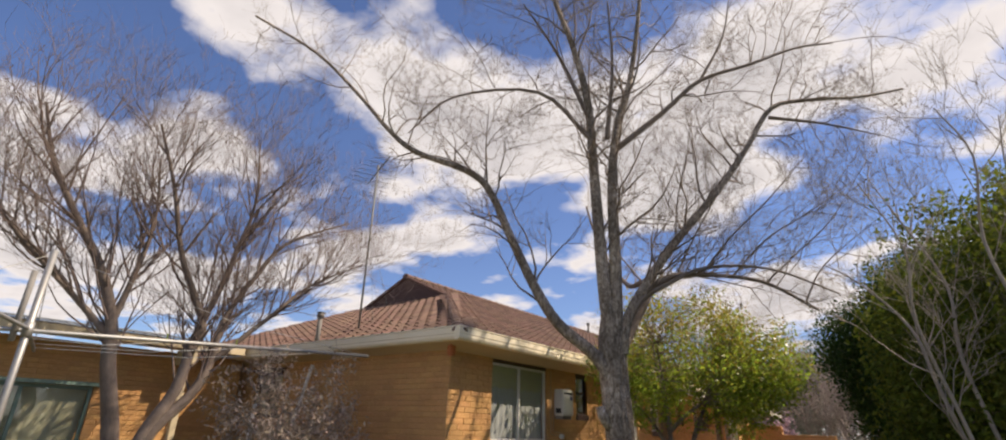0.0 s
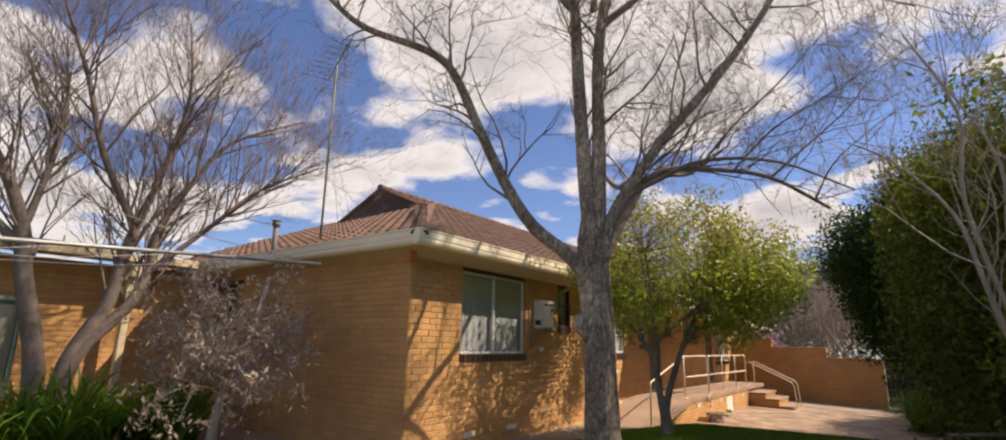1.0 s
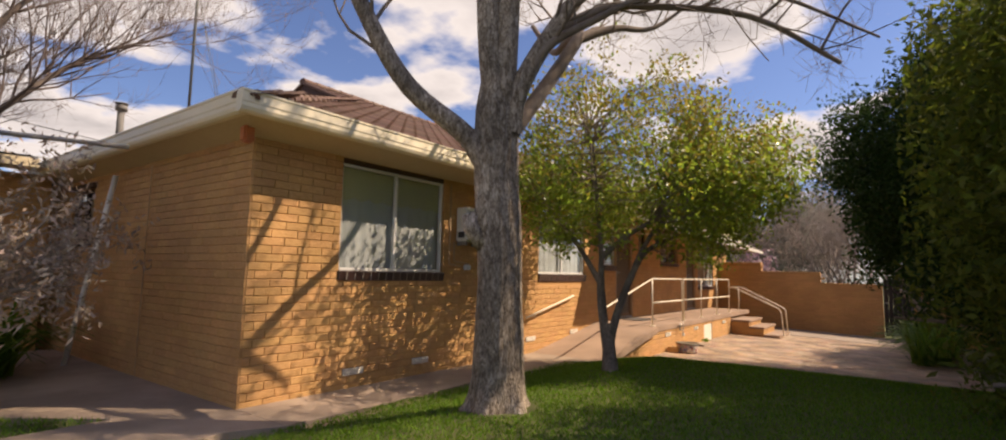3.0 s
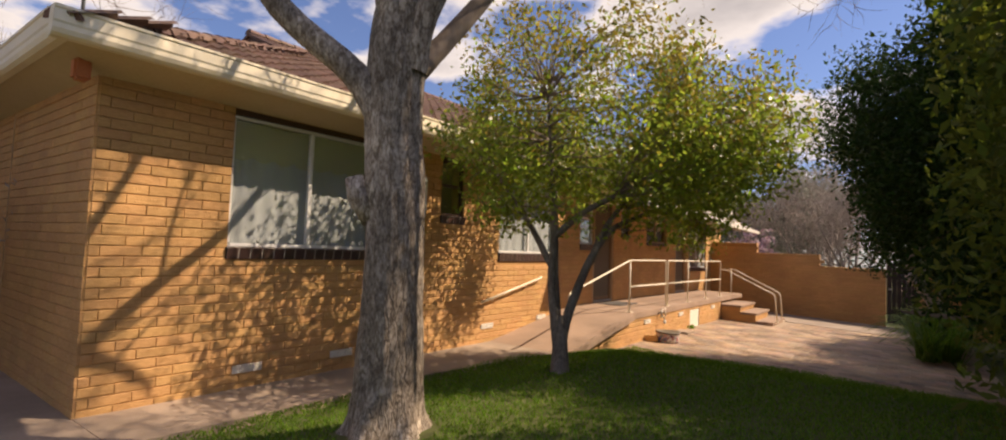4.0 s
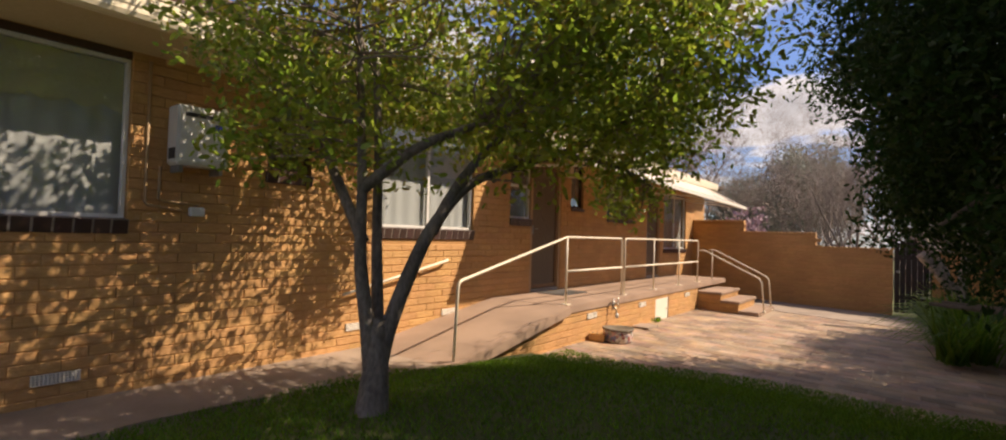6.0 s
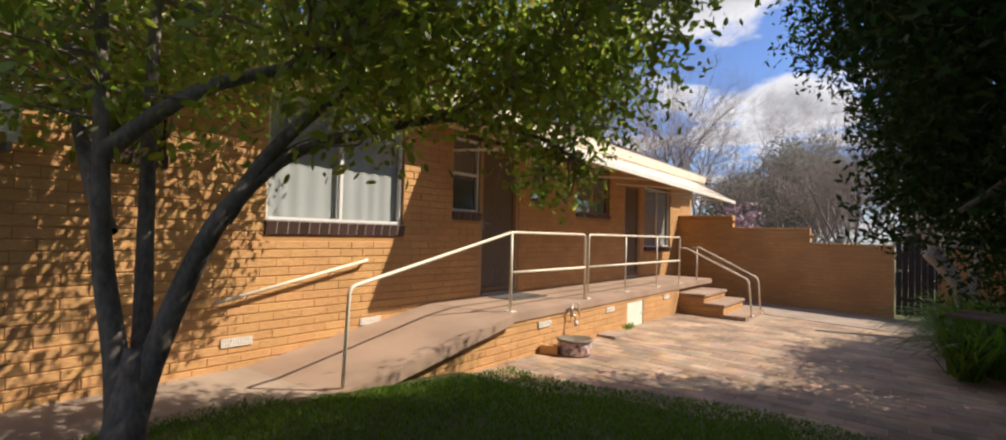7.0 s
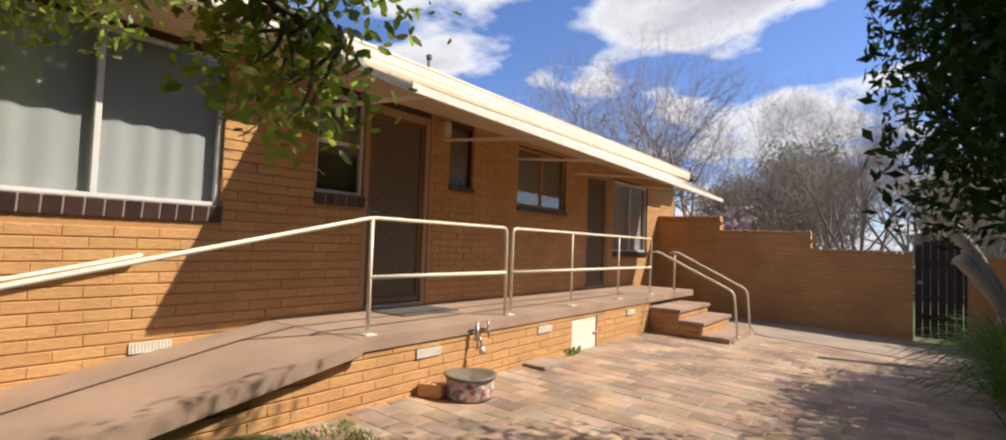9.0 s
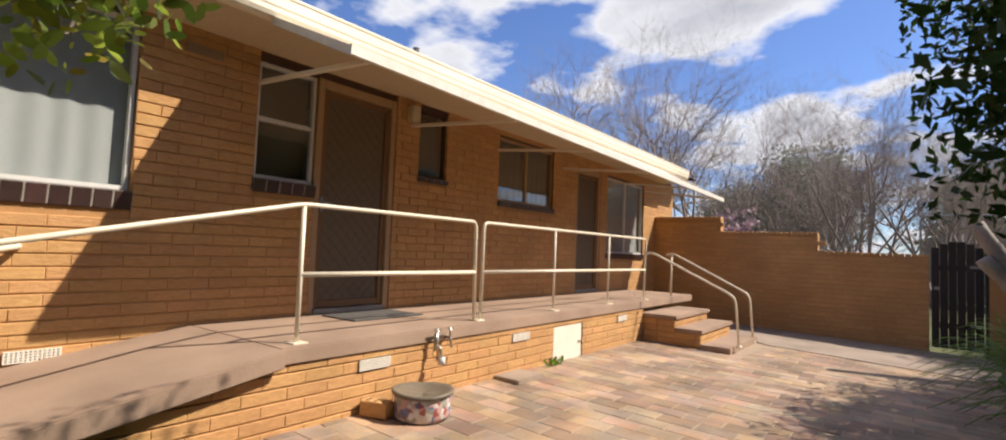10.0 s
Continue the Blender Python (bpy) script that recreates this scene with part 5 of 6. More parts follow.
def big_tree():
    """The tall leafless tree on the lawn."""
    rnd = random.Random(11)
    bx, by, bz = 2.38, 1.08, 0.44
    ob = empty("bare_tree", (bx, by, bz))
    off = Vector((bx, by, bz))
    # trunk with root flare, knots and furrowed bark
    prof = [(-0.06, 0.36), (0.0, 0.32), (0.06, 0.28), (0.16, 0.245), (0.35, 0.222), (0.7, 0.21), (1.1, 0.203), (1.5, 0.20), (1.72, 0.206), (1.95, 0.198), (2.2, 0.20), (2.5, 0.205), (2.75, 0.205), (2.95, 0.175), (3.15, 0.13)]
    rows = []
    for a, b in zip(prof, prof[1:]):
        for k in range(6):
            t = k / 6
            rows.append((a[0] + (b[0] - a[0]) * t, a[1] + (b[1] - a[1]) * t))
    rows.append(prof[-1])
    n = 56
    V, F = [], []
    for h, r in rows:
        cx, cy = -0.03 * h + 0.02 * math.sin(h * 2), 0.01 * h
        for k in range(n):
            a = 2 * math.pi * k / n
            root = 1 + (0.16 * math.cos(a * 5 + 0.6) * max(0, 1 - h / 0.4)) if h < 0.4 else 1
            f = noise.noise(Vector((math.cos(a) * 5.5, math.sin(a) * 5.5, h * 1.7))) * 0.014 + noise.noise(Vector((math.cos(a) * 14, math.sin(a) * 14, h * 4))) * 0.010
            f += noise.noise(Vector((math.cos(a) * 1.4, math.sin(a) * 1.4, h * 1.1))) * 0.02
            rr = r * root + f
            V.append((cx + rr * math.cos(a), cy + rr * math.sin(a), h))
    for i in range(len(rows) - 1):
        for k in range(n):
            F.append((i * n + k, i * n + (k + 1) % n, (i + 1) * n + (k + 1) % n, (i + 1) * n + k))
    raw("trunk", V, F, "bark", ob, smooth=True)
    # stub of a cut limb
    V, F = [], []
    tube_into(V, F, [(-0.10, -0.10, 1.48), (-0.20, -0.17, 1.63), (-0.23, -0.19, 1.75)], [0.10, 0.085, 0.065], 12)
    raw("cut_stub", V, F, "bark", ob, smooth=True)
    main = {
        "left": ([(2.30, 1.02, 2.55), (2.10, 0.88, 2.92), (1.68, 0.55, 3.36), (1.38, 0.32, 3.95), (1.06, 0.08, 4.79), (0.77, -0.14, 5.58), (0.44, -0.38, 5.93), (-0.26, -0.91, 6.26), (-0.67, -1.21, 6.68), (-1.11, -1.55, 7.32), (-1.9, -2.1, 8.3), (-2.9, -2.9, 9.1)], 0.115, 0.02, 16),
        "centre": ([(2.34, 1.06, 3.1), (2.26, 0.98, 3.9), (2.19, 0.93, 5.79), (2.14, 0.89, 7.3), (1.95, 0.75, 8.54), (1.69, 0.56, 9.6), (1.5, 0.4, 10.7)], 0.135, 0.03, 16),
        "centre2": ([(2.36, 1.08, 3.1), (2.41, 1.1, 4.4), (2.43, 1.1, 5.8), (2.55, 1.2, 6.93), (2.75, 1.35, 7.74), (2.93, 1.49, 9.04), (3.05, 1.6, 10.3)], 0.125, 0.03, 14),
        "arc": ([(2.5, 1.16, 6.4), (3.2, 1.68, 7.16), (3.79, 2.13, 7.87), (4.57, 2.71, 8.26), (5.27, 3.24, 8.65), (5.85, 3.68, 8.8)], 0.06, 0.015, 12),
        "right": ([(2.42, 1.12, 2.95), (2.50, 1.15, 3.36), (2.74, 1.34, 3.93), (3.18, 1.67, 4.7), (3.82, 2.16, 5.65), (4.33, 2.53, 6.52), (4.76, 2.86, 7.32), (5.33, 3.28, 7.51), (6.06, 3.83, 7.6), (6.72, 4.33, 7.8)], 0.11, 0.018, 16),
        "right2": ([(4.7, 2.81, 7.12), (5.45, 3.38, 7.03), (6.22, 3.96, 6.82)], 0.035, 0.01, 7),
        "low": ([(2.72, 1.33, 3.90), (3.1, 1.6, 4.15), (3.4, 1.84, 4.2), (4.23, 2.46, 4.12), (4.9, 2.95, 3.68)], 0.055, 0.022, 7),
        "low2": ([(2.46, 1.12, 3.2), (2.7, 1.25, 3.72), (3.05, 1.5, 4.0), (3.6, 1.9, 4.3), (4.4, 2.5, 4.3), (5.2, 3.2, 3.95)], 0.06, 0.012, 8),
        "left2": ([(2.15, 0.9, 6.6), (1.43, 0.36, 7.53), (0.21, -0.55, 7.39), (-0.39, -1.0, 6.63)], 0.045, 0.01, 9),
        "up": ([(2.14, 0.89, 7.04), (1.71, 0.57, 8.39), (1.19, 0.18, 9.56)], 0.05, 0.015, 8),
        "up2": ([(2.40, 1.05, 6.6), (2.52, 1.18, 8.15), (2.5, 1.16, 9.63)], 0.05, 0.015, 8),
        "up3": ([(3.79, 2.13, 7.87), (4.2, 2.5, 8.9), (4.4, 2.6, 9.8)], 0.03, 0.01, 6),
        "up4": ([(3.2, 1.7, 4.75), (3.25, 1.9, 5.6), (3.5, 1.9, 6.4)], 0.02, 0.006, 5),
        "back": ([(2.36, 1.15, 2.9), (2.5, 1.72, 3.65), (2.62, 2.08, 4.2), (2.32, 2.38, 4.34), (2.0, 2.63, 4.36), (1.7, 2.9, 4.6), (1.4, 3.0, 5.0)], 0.085, 0.03, 7),
        "back2": ([(2.60, 2.05, 4.15), (2.85, 2.48, 4.38), (3.1, 2.95, 4.5), (3.5, 3.3, 4.9)], 0.06, 0.015, 5),
        "back3": ([(2.34, 1.15, 3.0), (2.1, 1.45, 4.0), (1.92, 1.78, 4.75), (1.6, 1.95, 5.4), (1.3, 2.3, 6.0)], 0.06, 0.015, 6),
        "whip": ([(3.5, 1.9, 4.2), (3.95, 2.2, 4.85), (4.5, 2.6, 5.5), (5.1, 3.0, 6.3)], 0.022, 0.006, 4),
        "whip2": ([(3.9, 2.2, 4.2), (4.4, 2.5, 4.8), (5.0, 3.0, 5.3), (5.7, 3.5, 5.9)], 0.02, 0.005, 4),
        "whip3": ([(4.3, 2.5, 4.1), (4.75, 2.85, 4.6), (5.3, 3.2, 5.2), (5.9, 3.6, 6.2)], 0.018, 0.005, 4),
        "whip4": ([(4.75, 2.85, 3.8), (5.0, 3.0, 4.3), (5.4, 3.3, 4.75), (6.0, 3.7, 5.3)], 0.016, 0.005, 3),
        "whip5": ([(3.2, 1.7, 4.25), (3.5, 2.0, 5.0), (3.95, 2.3, 5.9), (4.3, 2.6, 6.7)], 0.02, 0.006, 4),
        "up5": ([(0.75, -0.15, 5.6), (0.8, -0.3, 6.3), (0.75, -0.2, 7.2)], 0.02, 0.006, 5),
    }
    V, F = [], []
    TV, TF = [], []
    for key, (pts, r0, r1, sub) in main.items():
        line = smooth_line([Vector(p) - off for p in pts], 4)
        m = len(line) - 1
        rad = [r0 + (r1 - r0) * (i / m) ** 0.75 for i in range(m + 1)]
        LV, LF = [], []
        tube_into(LV, LF, line, rad, 10, cap=False)
        raw("limb", LV, LF, "bark" if r0 > 0.1 else "twig", ob, smooth=True)
        many = int(sub * (0.7 if key.startswith("back") else 1.6))
        for k in range(many):
            t = 0.22 + 0.78 * (k + rnd.random()) / many
            i = min(m - 1, int(t * m))
            base = (line[i + 1] - line[i]).normalized()
            side = Vector((rnd.gauss(0, 1), rnd.gauss(0, 1), rnd.gauss(0, 1)))
            side = (side - base * side.dot(base)).normalized()
            if key in ("low", "low2"):
                side.z = abs(side.z) * (1 if rnd.random() < 0.6 else -0.6)
            grow(TV, TF, line[i], base * 0.55 + side * 0.75 + Vector((0, 0, 0.25)), rnd.uniform(0.7, 1.7), max(0.008, min(rad[i] * 0.42, 0.024)), 3, rnd, 0.22, None, 0.8, 0.2, (3, 5), 3, 0.6)
    tagged(raw("twig_spray", TV, TF, "twig", ob, smooth=True), kind="stuff")
    # ring of bare earth and leaf litter at its foot
    tagged(ob, "tall leafless tree with furrowed grey bark on the lawn", "tree")


big_tree()


def leaf_quads(centres, dirs, size, rnd_np, droop=0.3, width=0.42):
    """Pointed leaves of four corners, bent out of flat, at the centres."""
    n = len(centres)
    c = np.asarray(centres, dtype=np.float64)
    d = rnd_np.normal(size=(n, 3))
    if dirs is not None:
        d = d * 0.8 + np.asarray(dirs)
    d[:, 2] -= droop
    d /= np.linalg.norm(d, axis=1)[:, None]
    s = rnd_np.normal(size=(n, 3))
    s -= d * np.sum(s * d, axis=1)[:, None]
    s /= np.linalg.norm(s, axis=1)[:, None]
    nn = np.cross(d, s)
    L = size * rnd_np.uniform(0.6, 1.25, size=n)[:, None]
    W = L * width
    a = c - d * L * 0.5
    b = c + s * W * 0.5 + nn * W * 0.12 - d * L * 0.05
    e = c + d * L * 0.5 - nn * L * 0.08
    f = c - s * W * 0.5 + nn * W * 0.12 - d * L * 0.05
    return np.stack([a, b, e, f], axis=1).reshape(-1, 3)


def leaf_ovals(centres, size, rnd_np, droop=0.3, width=0.45):
    """Pointed oval leaves of six corners, cupped along the midrib."""
    q = leaf_quads(centres, None, size, rnd_np, droop, width).reshape(-1, 4, 3)
    a, b, e, f = q[:, 0], q[:, 1], q[:, 2], q[:, 3]
    mid = (b + f) / 2
    lo, hi = (a - mid) * 0.42, (e - mid) * 0.48
    return np.stack([a, b + lo, mid + (b - mid) * 0.92 + hi, e, mid + (f - mid) * 0.92 + hi, f + lo], axis=1).reshape(-1, 3)


def clump_points(rnd_np, centre, radii, clumps, per, size, keep=None, shell=0.55, jitter=0.22):
    """Points gathered in clumps through an uneven ellipsoid, denser towards its outside."""
    out, mids = [], []
    centre, radii = np.array(centre), np.array(radii)
    tries = 0
    while len(mids) < clumps and tries < clumps * 20:
        tries += 1
        u = rnd_np.normal(size=3)
        u /= np.linalg.norm(u)
        bump = 1 + 0.22 * noise.noise(Vector(u * 2.3 + centre))
        r = (shell + (1 - shell) * rnd_np.random()) ** 0.8 * bump
        p = centre + u * radii * r
        if keep is not None and not keep(p):
            continue
        mids.append(p)
    for p in mids:
        k = np.clip(rnd_np.normal(size=(per, 3)), -1.5, 1.5) * jitter
        out.append(p + k)
    return np.concatenate(out), mids


def lime_tree():
    """The small leafy tree, yellowing at the top."""
    rnd, rn = random.Random(21), np.random.default_rng(21)
    bx, by, bz = 2.33, 3.44, 0.42
    off = Vector((bx, by, bz))
    ob = empty("leafy_tree", off)
    stems = [
        ([(2.33, 3.44, 0.36), (2.30, 3.49, 0.55), (2.27, 3.53, 0.78), (2.24, 3.57, 1.05)], 0.118, 0.062),
        ([(2.27, 3.54, 0.70), (2.29, 3.61, 1.0), (2.38, 3.72, 1.40), (2.45, 3.84, 1.68), (2.50, 4.10, 1.95), (2.56, 4.45, 2.10), (2.75, 5.0, 2.27), (2.95, 5.6, 2.24), (3.05, 6.1, 2.12)], 0.060, 0.012),
        ([(2.44, 3.82, 1.62), (2.50, 4.03, 1.98), (2.58, 4.36, 2.32), (2.66, 4.75, 2.55), (2.8, 5.2, 2.9)], 0.042, 0.012),
        ([(2.26, 3.51, 0.70), (2.21, 3.50, 1.0), (2.19, 3.44, 1.45), (2.22, 3.41, 1.90), (2.18, 3.4, 2.6), (2.1, 3.4, 3.4)], 0.058, 0.014),
        ([(2.22, 3.41, 1.88), (2.44, 3.68, 2.17), (2.60, 4.08, 2.38), (2.70, 4.5, 2.65), (2.9, 4.8, 3.2)], 0.040, 0.011),
        ([(2.25, 3.54, 0.72), (2.19, 3.60, 1.0), (2.13, 3.62, 1.55), (2.10, 3.63, 2.2), (1.95, 3.7, 3.0), (1.85, 3.8, 3.7)], 0.050, 0.014),
        ([(2.20, 3.45, 1.55), (1.88, 3.42, 2.05), (1.45, 3.5, 2.5), (1.1, 3.7, 2.9)], 0.040, 0.011),
        ([(2.56, 4.45, 2.10), (2.4, 4.9, 2.4), (2.0, 5.3, 2.75), (1.4, 5.8, 3.1)], 0.028, 0.009),
        ([(1.95, 3.7, 3.0), (1.5, 4.2, 3.1), (1.1, 4.8, 3.3)], 0.022, 0.009),
        ([(2.7, 4.9, 2.25), (3.1, 5.2, 2.5), (3.4, 5.4, 2.9)], 0.025, 0.008),
        ([(2.75, 5.0, 2.27), (2.95, 5.5, 2.55), (3.1, 6.0, 2.9)], 0.022, 0.008),
    ]
    nodes = []
    for k, (pts, r0, r1) in enumerate(stems):
        V, F = [], []
        line = smooth_line([Vector(p) - off for p in pts], 5)
        m = len(line) - 1
        tube_into(V, F, line, [r0 + (r1 - r0) * i / m for i in range(m + 1)], 12, cap=False)
        raw("trunk" if k == 0 else "stem", V, F, "lime_bark", ob, smooth=True)
        nodes += [Vector(p) for p in line[m // 2:]] if k else []

    def keep(p):
        low = 2.04 + 0.16 * noise.noise(Vector((p[0] * 1.7, p[1] * 1.7, 4.0))) + 0.3 * max(0.0, p[0] - 3.3)
        if 4.2 < p[1] and p[0] < 2.7:
            low = max(low, 2.42 if p[0] > 1.7 else 2.5)
        if p[0] < 0.62:
            return False
        if p[2] < low:
            return False
        return not (p[0] > 3.7 and p[2] < 2.5)
    lobes = [((2.25, 3.85, 3.25), (1.45, 1.4, 1.45), 140, 0.66), ((3.40, 4.85, 2.85), (1.0, 1.15, 1.05), 108, 0.45), ((1.5, 3.6, 3.1), (0.8, 0.9, 0.95), 44, 0.55),
             ((2.9, 4.5, 2.75), (1.2, 1.3, 0.7), 36, 0.4), ((2.7, 5.4, 2.85), (0.9, 0.8, 0.55), 48, 0.3), ((1.35, 5.75, 2.85), (0.5, 0.6, 0.4), 26, 0.3), ((1.1, 5.2, 3.35), (0.55, 1.1, 0.7), 36, 0.3), ((3.75, 4.3, 3.0), (0.65, 0.8, 0.55), 30, 0.3), ((0.95, 4.3, 3.1), (0.4, 0.8, 0.65), 36, 0.3), ((3.0, 5.9, 2.8), (0.6, 0.6, 0.5), 42, 0.3), ((2.7, 4.3, 3.75), (1.0, 0.9, 0.75), 30, 0.4)]
    sets = [clump_points(rn, c, r, n, 84, 0.07, keep, sh, 0.16) for c, r, n, sh in lobes]
    sets.append(clump_points(rn, (2.85, 5.95, 2.08), (0.38, 0.34, 0.28), 17, 44, 0.07, None, 0.2, 0.12))
    sets.append(clump_points(rn, (1.95, 3.05, 2.15), (0.5, 0.45, 0.2), 16, 44, 0.07, None, 0.2, 0.10))
    pts = np.concatenate([a for a, b in sets])
    mids = [m for a, b in sets for m in b]
    V, F = [], []
    for p in mids:
        p = Vector(p) - off
        q = min(nodes, key=lambda s: (s - p).length)
        mid = (p + q) / 2 + Vector((rnd.gauss(0, 0.08), rnd.gauss(0, 0.08), rnd.gauss(0, 0.06)))
        tube_into(V, F, smooth_line([q, mid, p], 3), [0.011 - 0.0014 * i for i in range(7)], 4, cap=False)
    tagged(raw("twig_spray", V, F, "twig", ob, smooth=True), kind="stuff")
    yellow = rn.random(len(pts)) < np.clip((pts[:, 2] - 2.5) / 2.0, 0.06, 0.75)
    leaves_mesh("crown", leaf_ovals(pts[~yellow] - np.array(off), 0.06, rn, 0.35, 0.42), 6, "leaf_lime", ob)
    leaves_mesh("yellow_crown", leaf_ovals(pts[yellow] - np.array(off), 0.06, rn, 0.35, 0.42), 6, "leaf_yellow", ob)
    tagged(ob, "small many-stemmed tree with yellow-green leaves on the lawn", "tree")


lime_tree()


def evergreen(at, centre, radii, clumps, seed, keep, label, size=0.088, per=98, mat="leaf_dark", lobes=()):
    rnd, rn = random.Random(seed), np.random.default_rng(seed)
    off = Vector(at)
    ob = empty("evergreen_tree", off)
    V, F = [], []
    top = Vector(centre) - off
    line = smooth_line([Vector((0, 0, -0.1)), Vector((0.1, 0.05, top.z * 0.5)), top], 5)
    tube_into(V, F, line, [0.17 - 0.011 * i for i in range(len(line))], 10, cap=False)
    for k in range(12):
        s = line[rnd.randint(2, len(line) - 1)]
        d = Vector((rnd.gauss(0, 1), rnd.gauss(0, 1), rnd.gauss(0.3, 0.5))).normalized()
        e = s + Vector((d.x * radii[0], d.y * radii[1], d.z * radii[2])) * 0.75
        tube_into(V, F, smooth_line([s, (s + e) / 2 + Vector((0, 0, 0.15)), e], 4), [0.05 - 0.004 * i for i in range(9)], 6, cap=False)
    raw("trunk", V, F, "twig", ob, smooth=True)
    pts, mids = clump_points(rn, centre, radii, clumps, per, size, keep, 0.55, 0.2)
    for c, rad, many in lobes:
        more, _ = clump_points(rn, c, rad, many, per, size, keep, 0.3, 0.2)
        pts = np.concatenate([pts, more])
        e = Vector(c) - off
        V, F = [], []
        tube_into(V, F, smooth_line([line[len(line) // 2], (line[len(line) // 2] + e) / 2 + Vector((0, 0, 0.3)), e], 4), [0.06 - 0.005 * i for i in range(9)], 6, cap=False)
        raw("limb", V, F, "twig", ob, smooth=True)
    inner, _ = clump_points(rn, centre, (radii[0] * 0.8, radii[1] * 0.8, radii[2] * 0.85), clumps // 3, 60, size, lambda p: keep(p) and p[0] > 6.1, 0.1, 0.3)
    leaves_mesh("inner_crown", leaf_quads(inner - np.array(off), None, size * 1.4, rn, 0.3, 0.55), 4, mat, ob)
    leaves_mesh("crown", leaf_quads(pts - np.array(off), None, size, rn, 0.3, 0.42), 4, mat, ob)
    return tagged(ob, label, "tree", "evergreens along the boundary")


def clear(p):
    """Keeps the way along the lawn open."""
    x, y, z = p
    lim = 5.45 if z < 2.3 else (4.35 if y < 7.2 else 4.85) + 0.8 * max(0.0, 3.2 - z)
    if y < 5.5:
        lim = max(lim, 5.3)
    if y > 7.5 and z > 1.8:
        lim = min(lim, 4.8)
    if y > 8.0 and z > 2.6:
        lim = 3.95 + 1.1 * max(0.0, 3.5 - z)
    if y > 10.6:
        lim = 6.1
    if z < 1.25 and y > 5.0:
        lim = max(lim, 6.7)
    return x > lim and z > 0.1


evergreen((7.1, 6.9, 0.2), (6.9, 7.6, 2.85), (2.8, 3.4, 2.6), 2000, 31, clear, "dense dark evergreen overhanging the paving", size=0.074, per=125, lobes=(((5.25, 8.7, 2.7), (0.45, 0.8, 0.8), 45), ((4.5, 8.8, 3.7), (0.6, 0.5, 0.4), 9), ((5.3, 8.6, 4.3), (0.8, 0.8, 0.7), 15)))
evergreen((7.4, 2.4, 0.4), (7.7, 2.8, 2.5), (2.3, 2.7, 2.7), 900, 32, clear, "dense dark olive evergreen shrub beside the lawn", mat="leaf_olive")
evergreen((8.0, 13.4, 0.1), (8.2, 13.6, 2.3), (2.1, 3.2, 2.2), 800, 33, clear, "dark evergreen shrub beside the paving")
evergreen((9.6, 5.0, 0.3), (9.8, 5.2, 2.6), (2.2, 4.6, 2.8), 420, 34, clear, "dark evergreen behind the others")
# out of view; added so the slit windows reflect foliage instead of bright sky
evergreen((9.8, 19.0, 0.0), (9.8, 18.8, 2.8), (2.4, 3.2, 2.6), 360, 35, clear, "unseen dark evergreen added to fill the window reflections")


def bare_shrub_tree(name, at, stems, seed, mat, label, sub, depth, length, group="", r=0.05, kids=(2, 4), lift=0.35):
    rnd = random.Random(seed)
    off = Vector(at)
    ob = empty(name, off)
    TV, TF = [], []
    for pts, r0, r1 in stems:
        V, F = [], []
        line = smooth_line([Vector(p) - off for p in pts], 4)
        m = len(line) - 1
        rad = [r0 + (r1 - r0) * i / m for i in range(m + 1)]
        tube_into(V, F, line, rad, 9, cap=False)
        raw("stem", V, F, mat, ob, smooth=True)
        for k in range(sub):
            t = 0.3 + 0.7 * (k + rnd.random()) / sub
            i = min(m - 1, int(t * m))
            base = (line[i + 1] - line[i]).normalized()
            side = Vector((rnd.gauss(0, 1), rnd.gauss(0, 1), rnd.gauss(0, 1)))
            side = (side - base * side.dot(base)).normalized()
            grow(TV, TF, line[i], base * 0.7 + side * 0.7 + Vector((0, 0, lift)), length * rnd.uniform(0.6, 1.2), max(0.007, min(rad[i] * 0.5, 0.022)), depth, rnd, lift, None, 0.7, 0.14, kids, 3, 0.62)
    tagged(raw("twig_spray", TV, TF, "twig_red" if name == "spreading_tree" else mat, ob, smooth=True), kind="stuff")
    return tagged(ob, label, "tree", group)


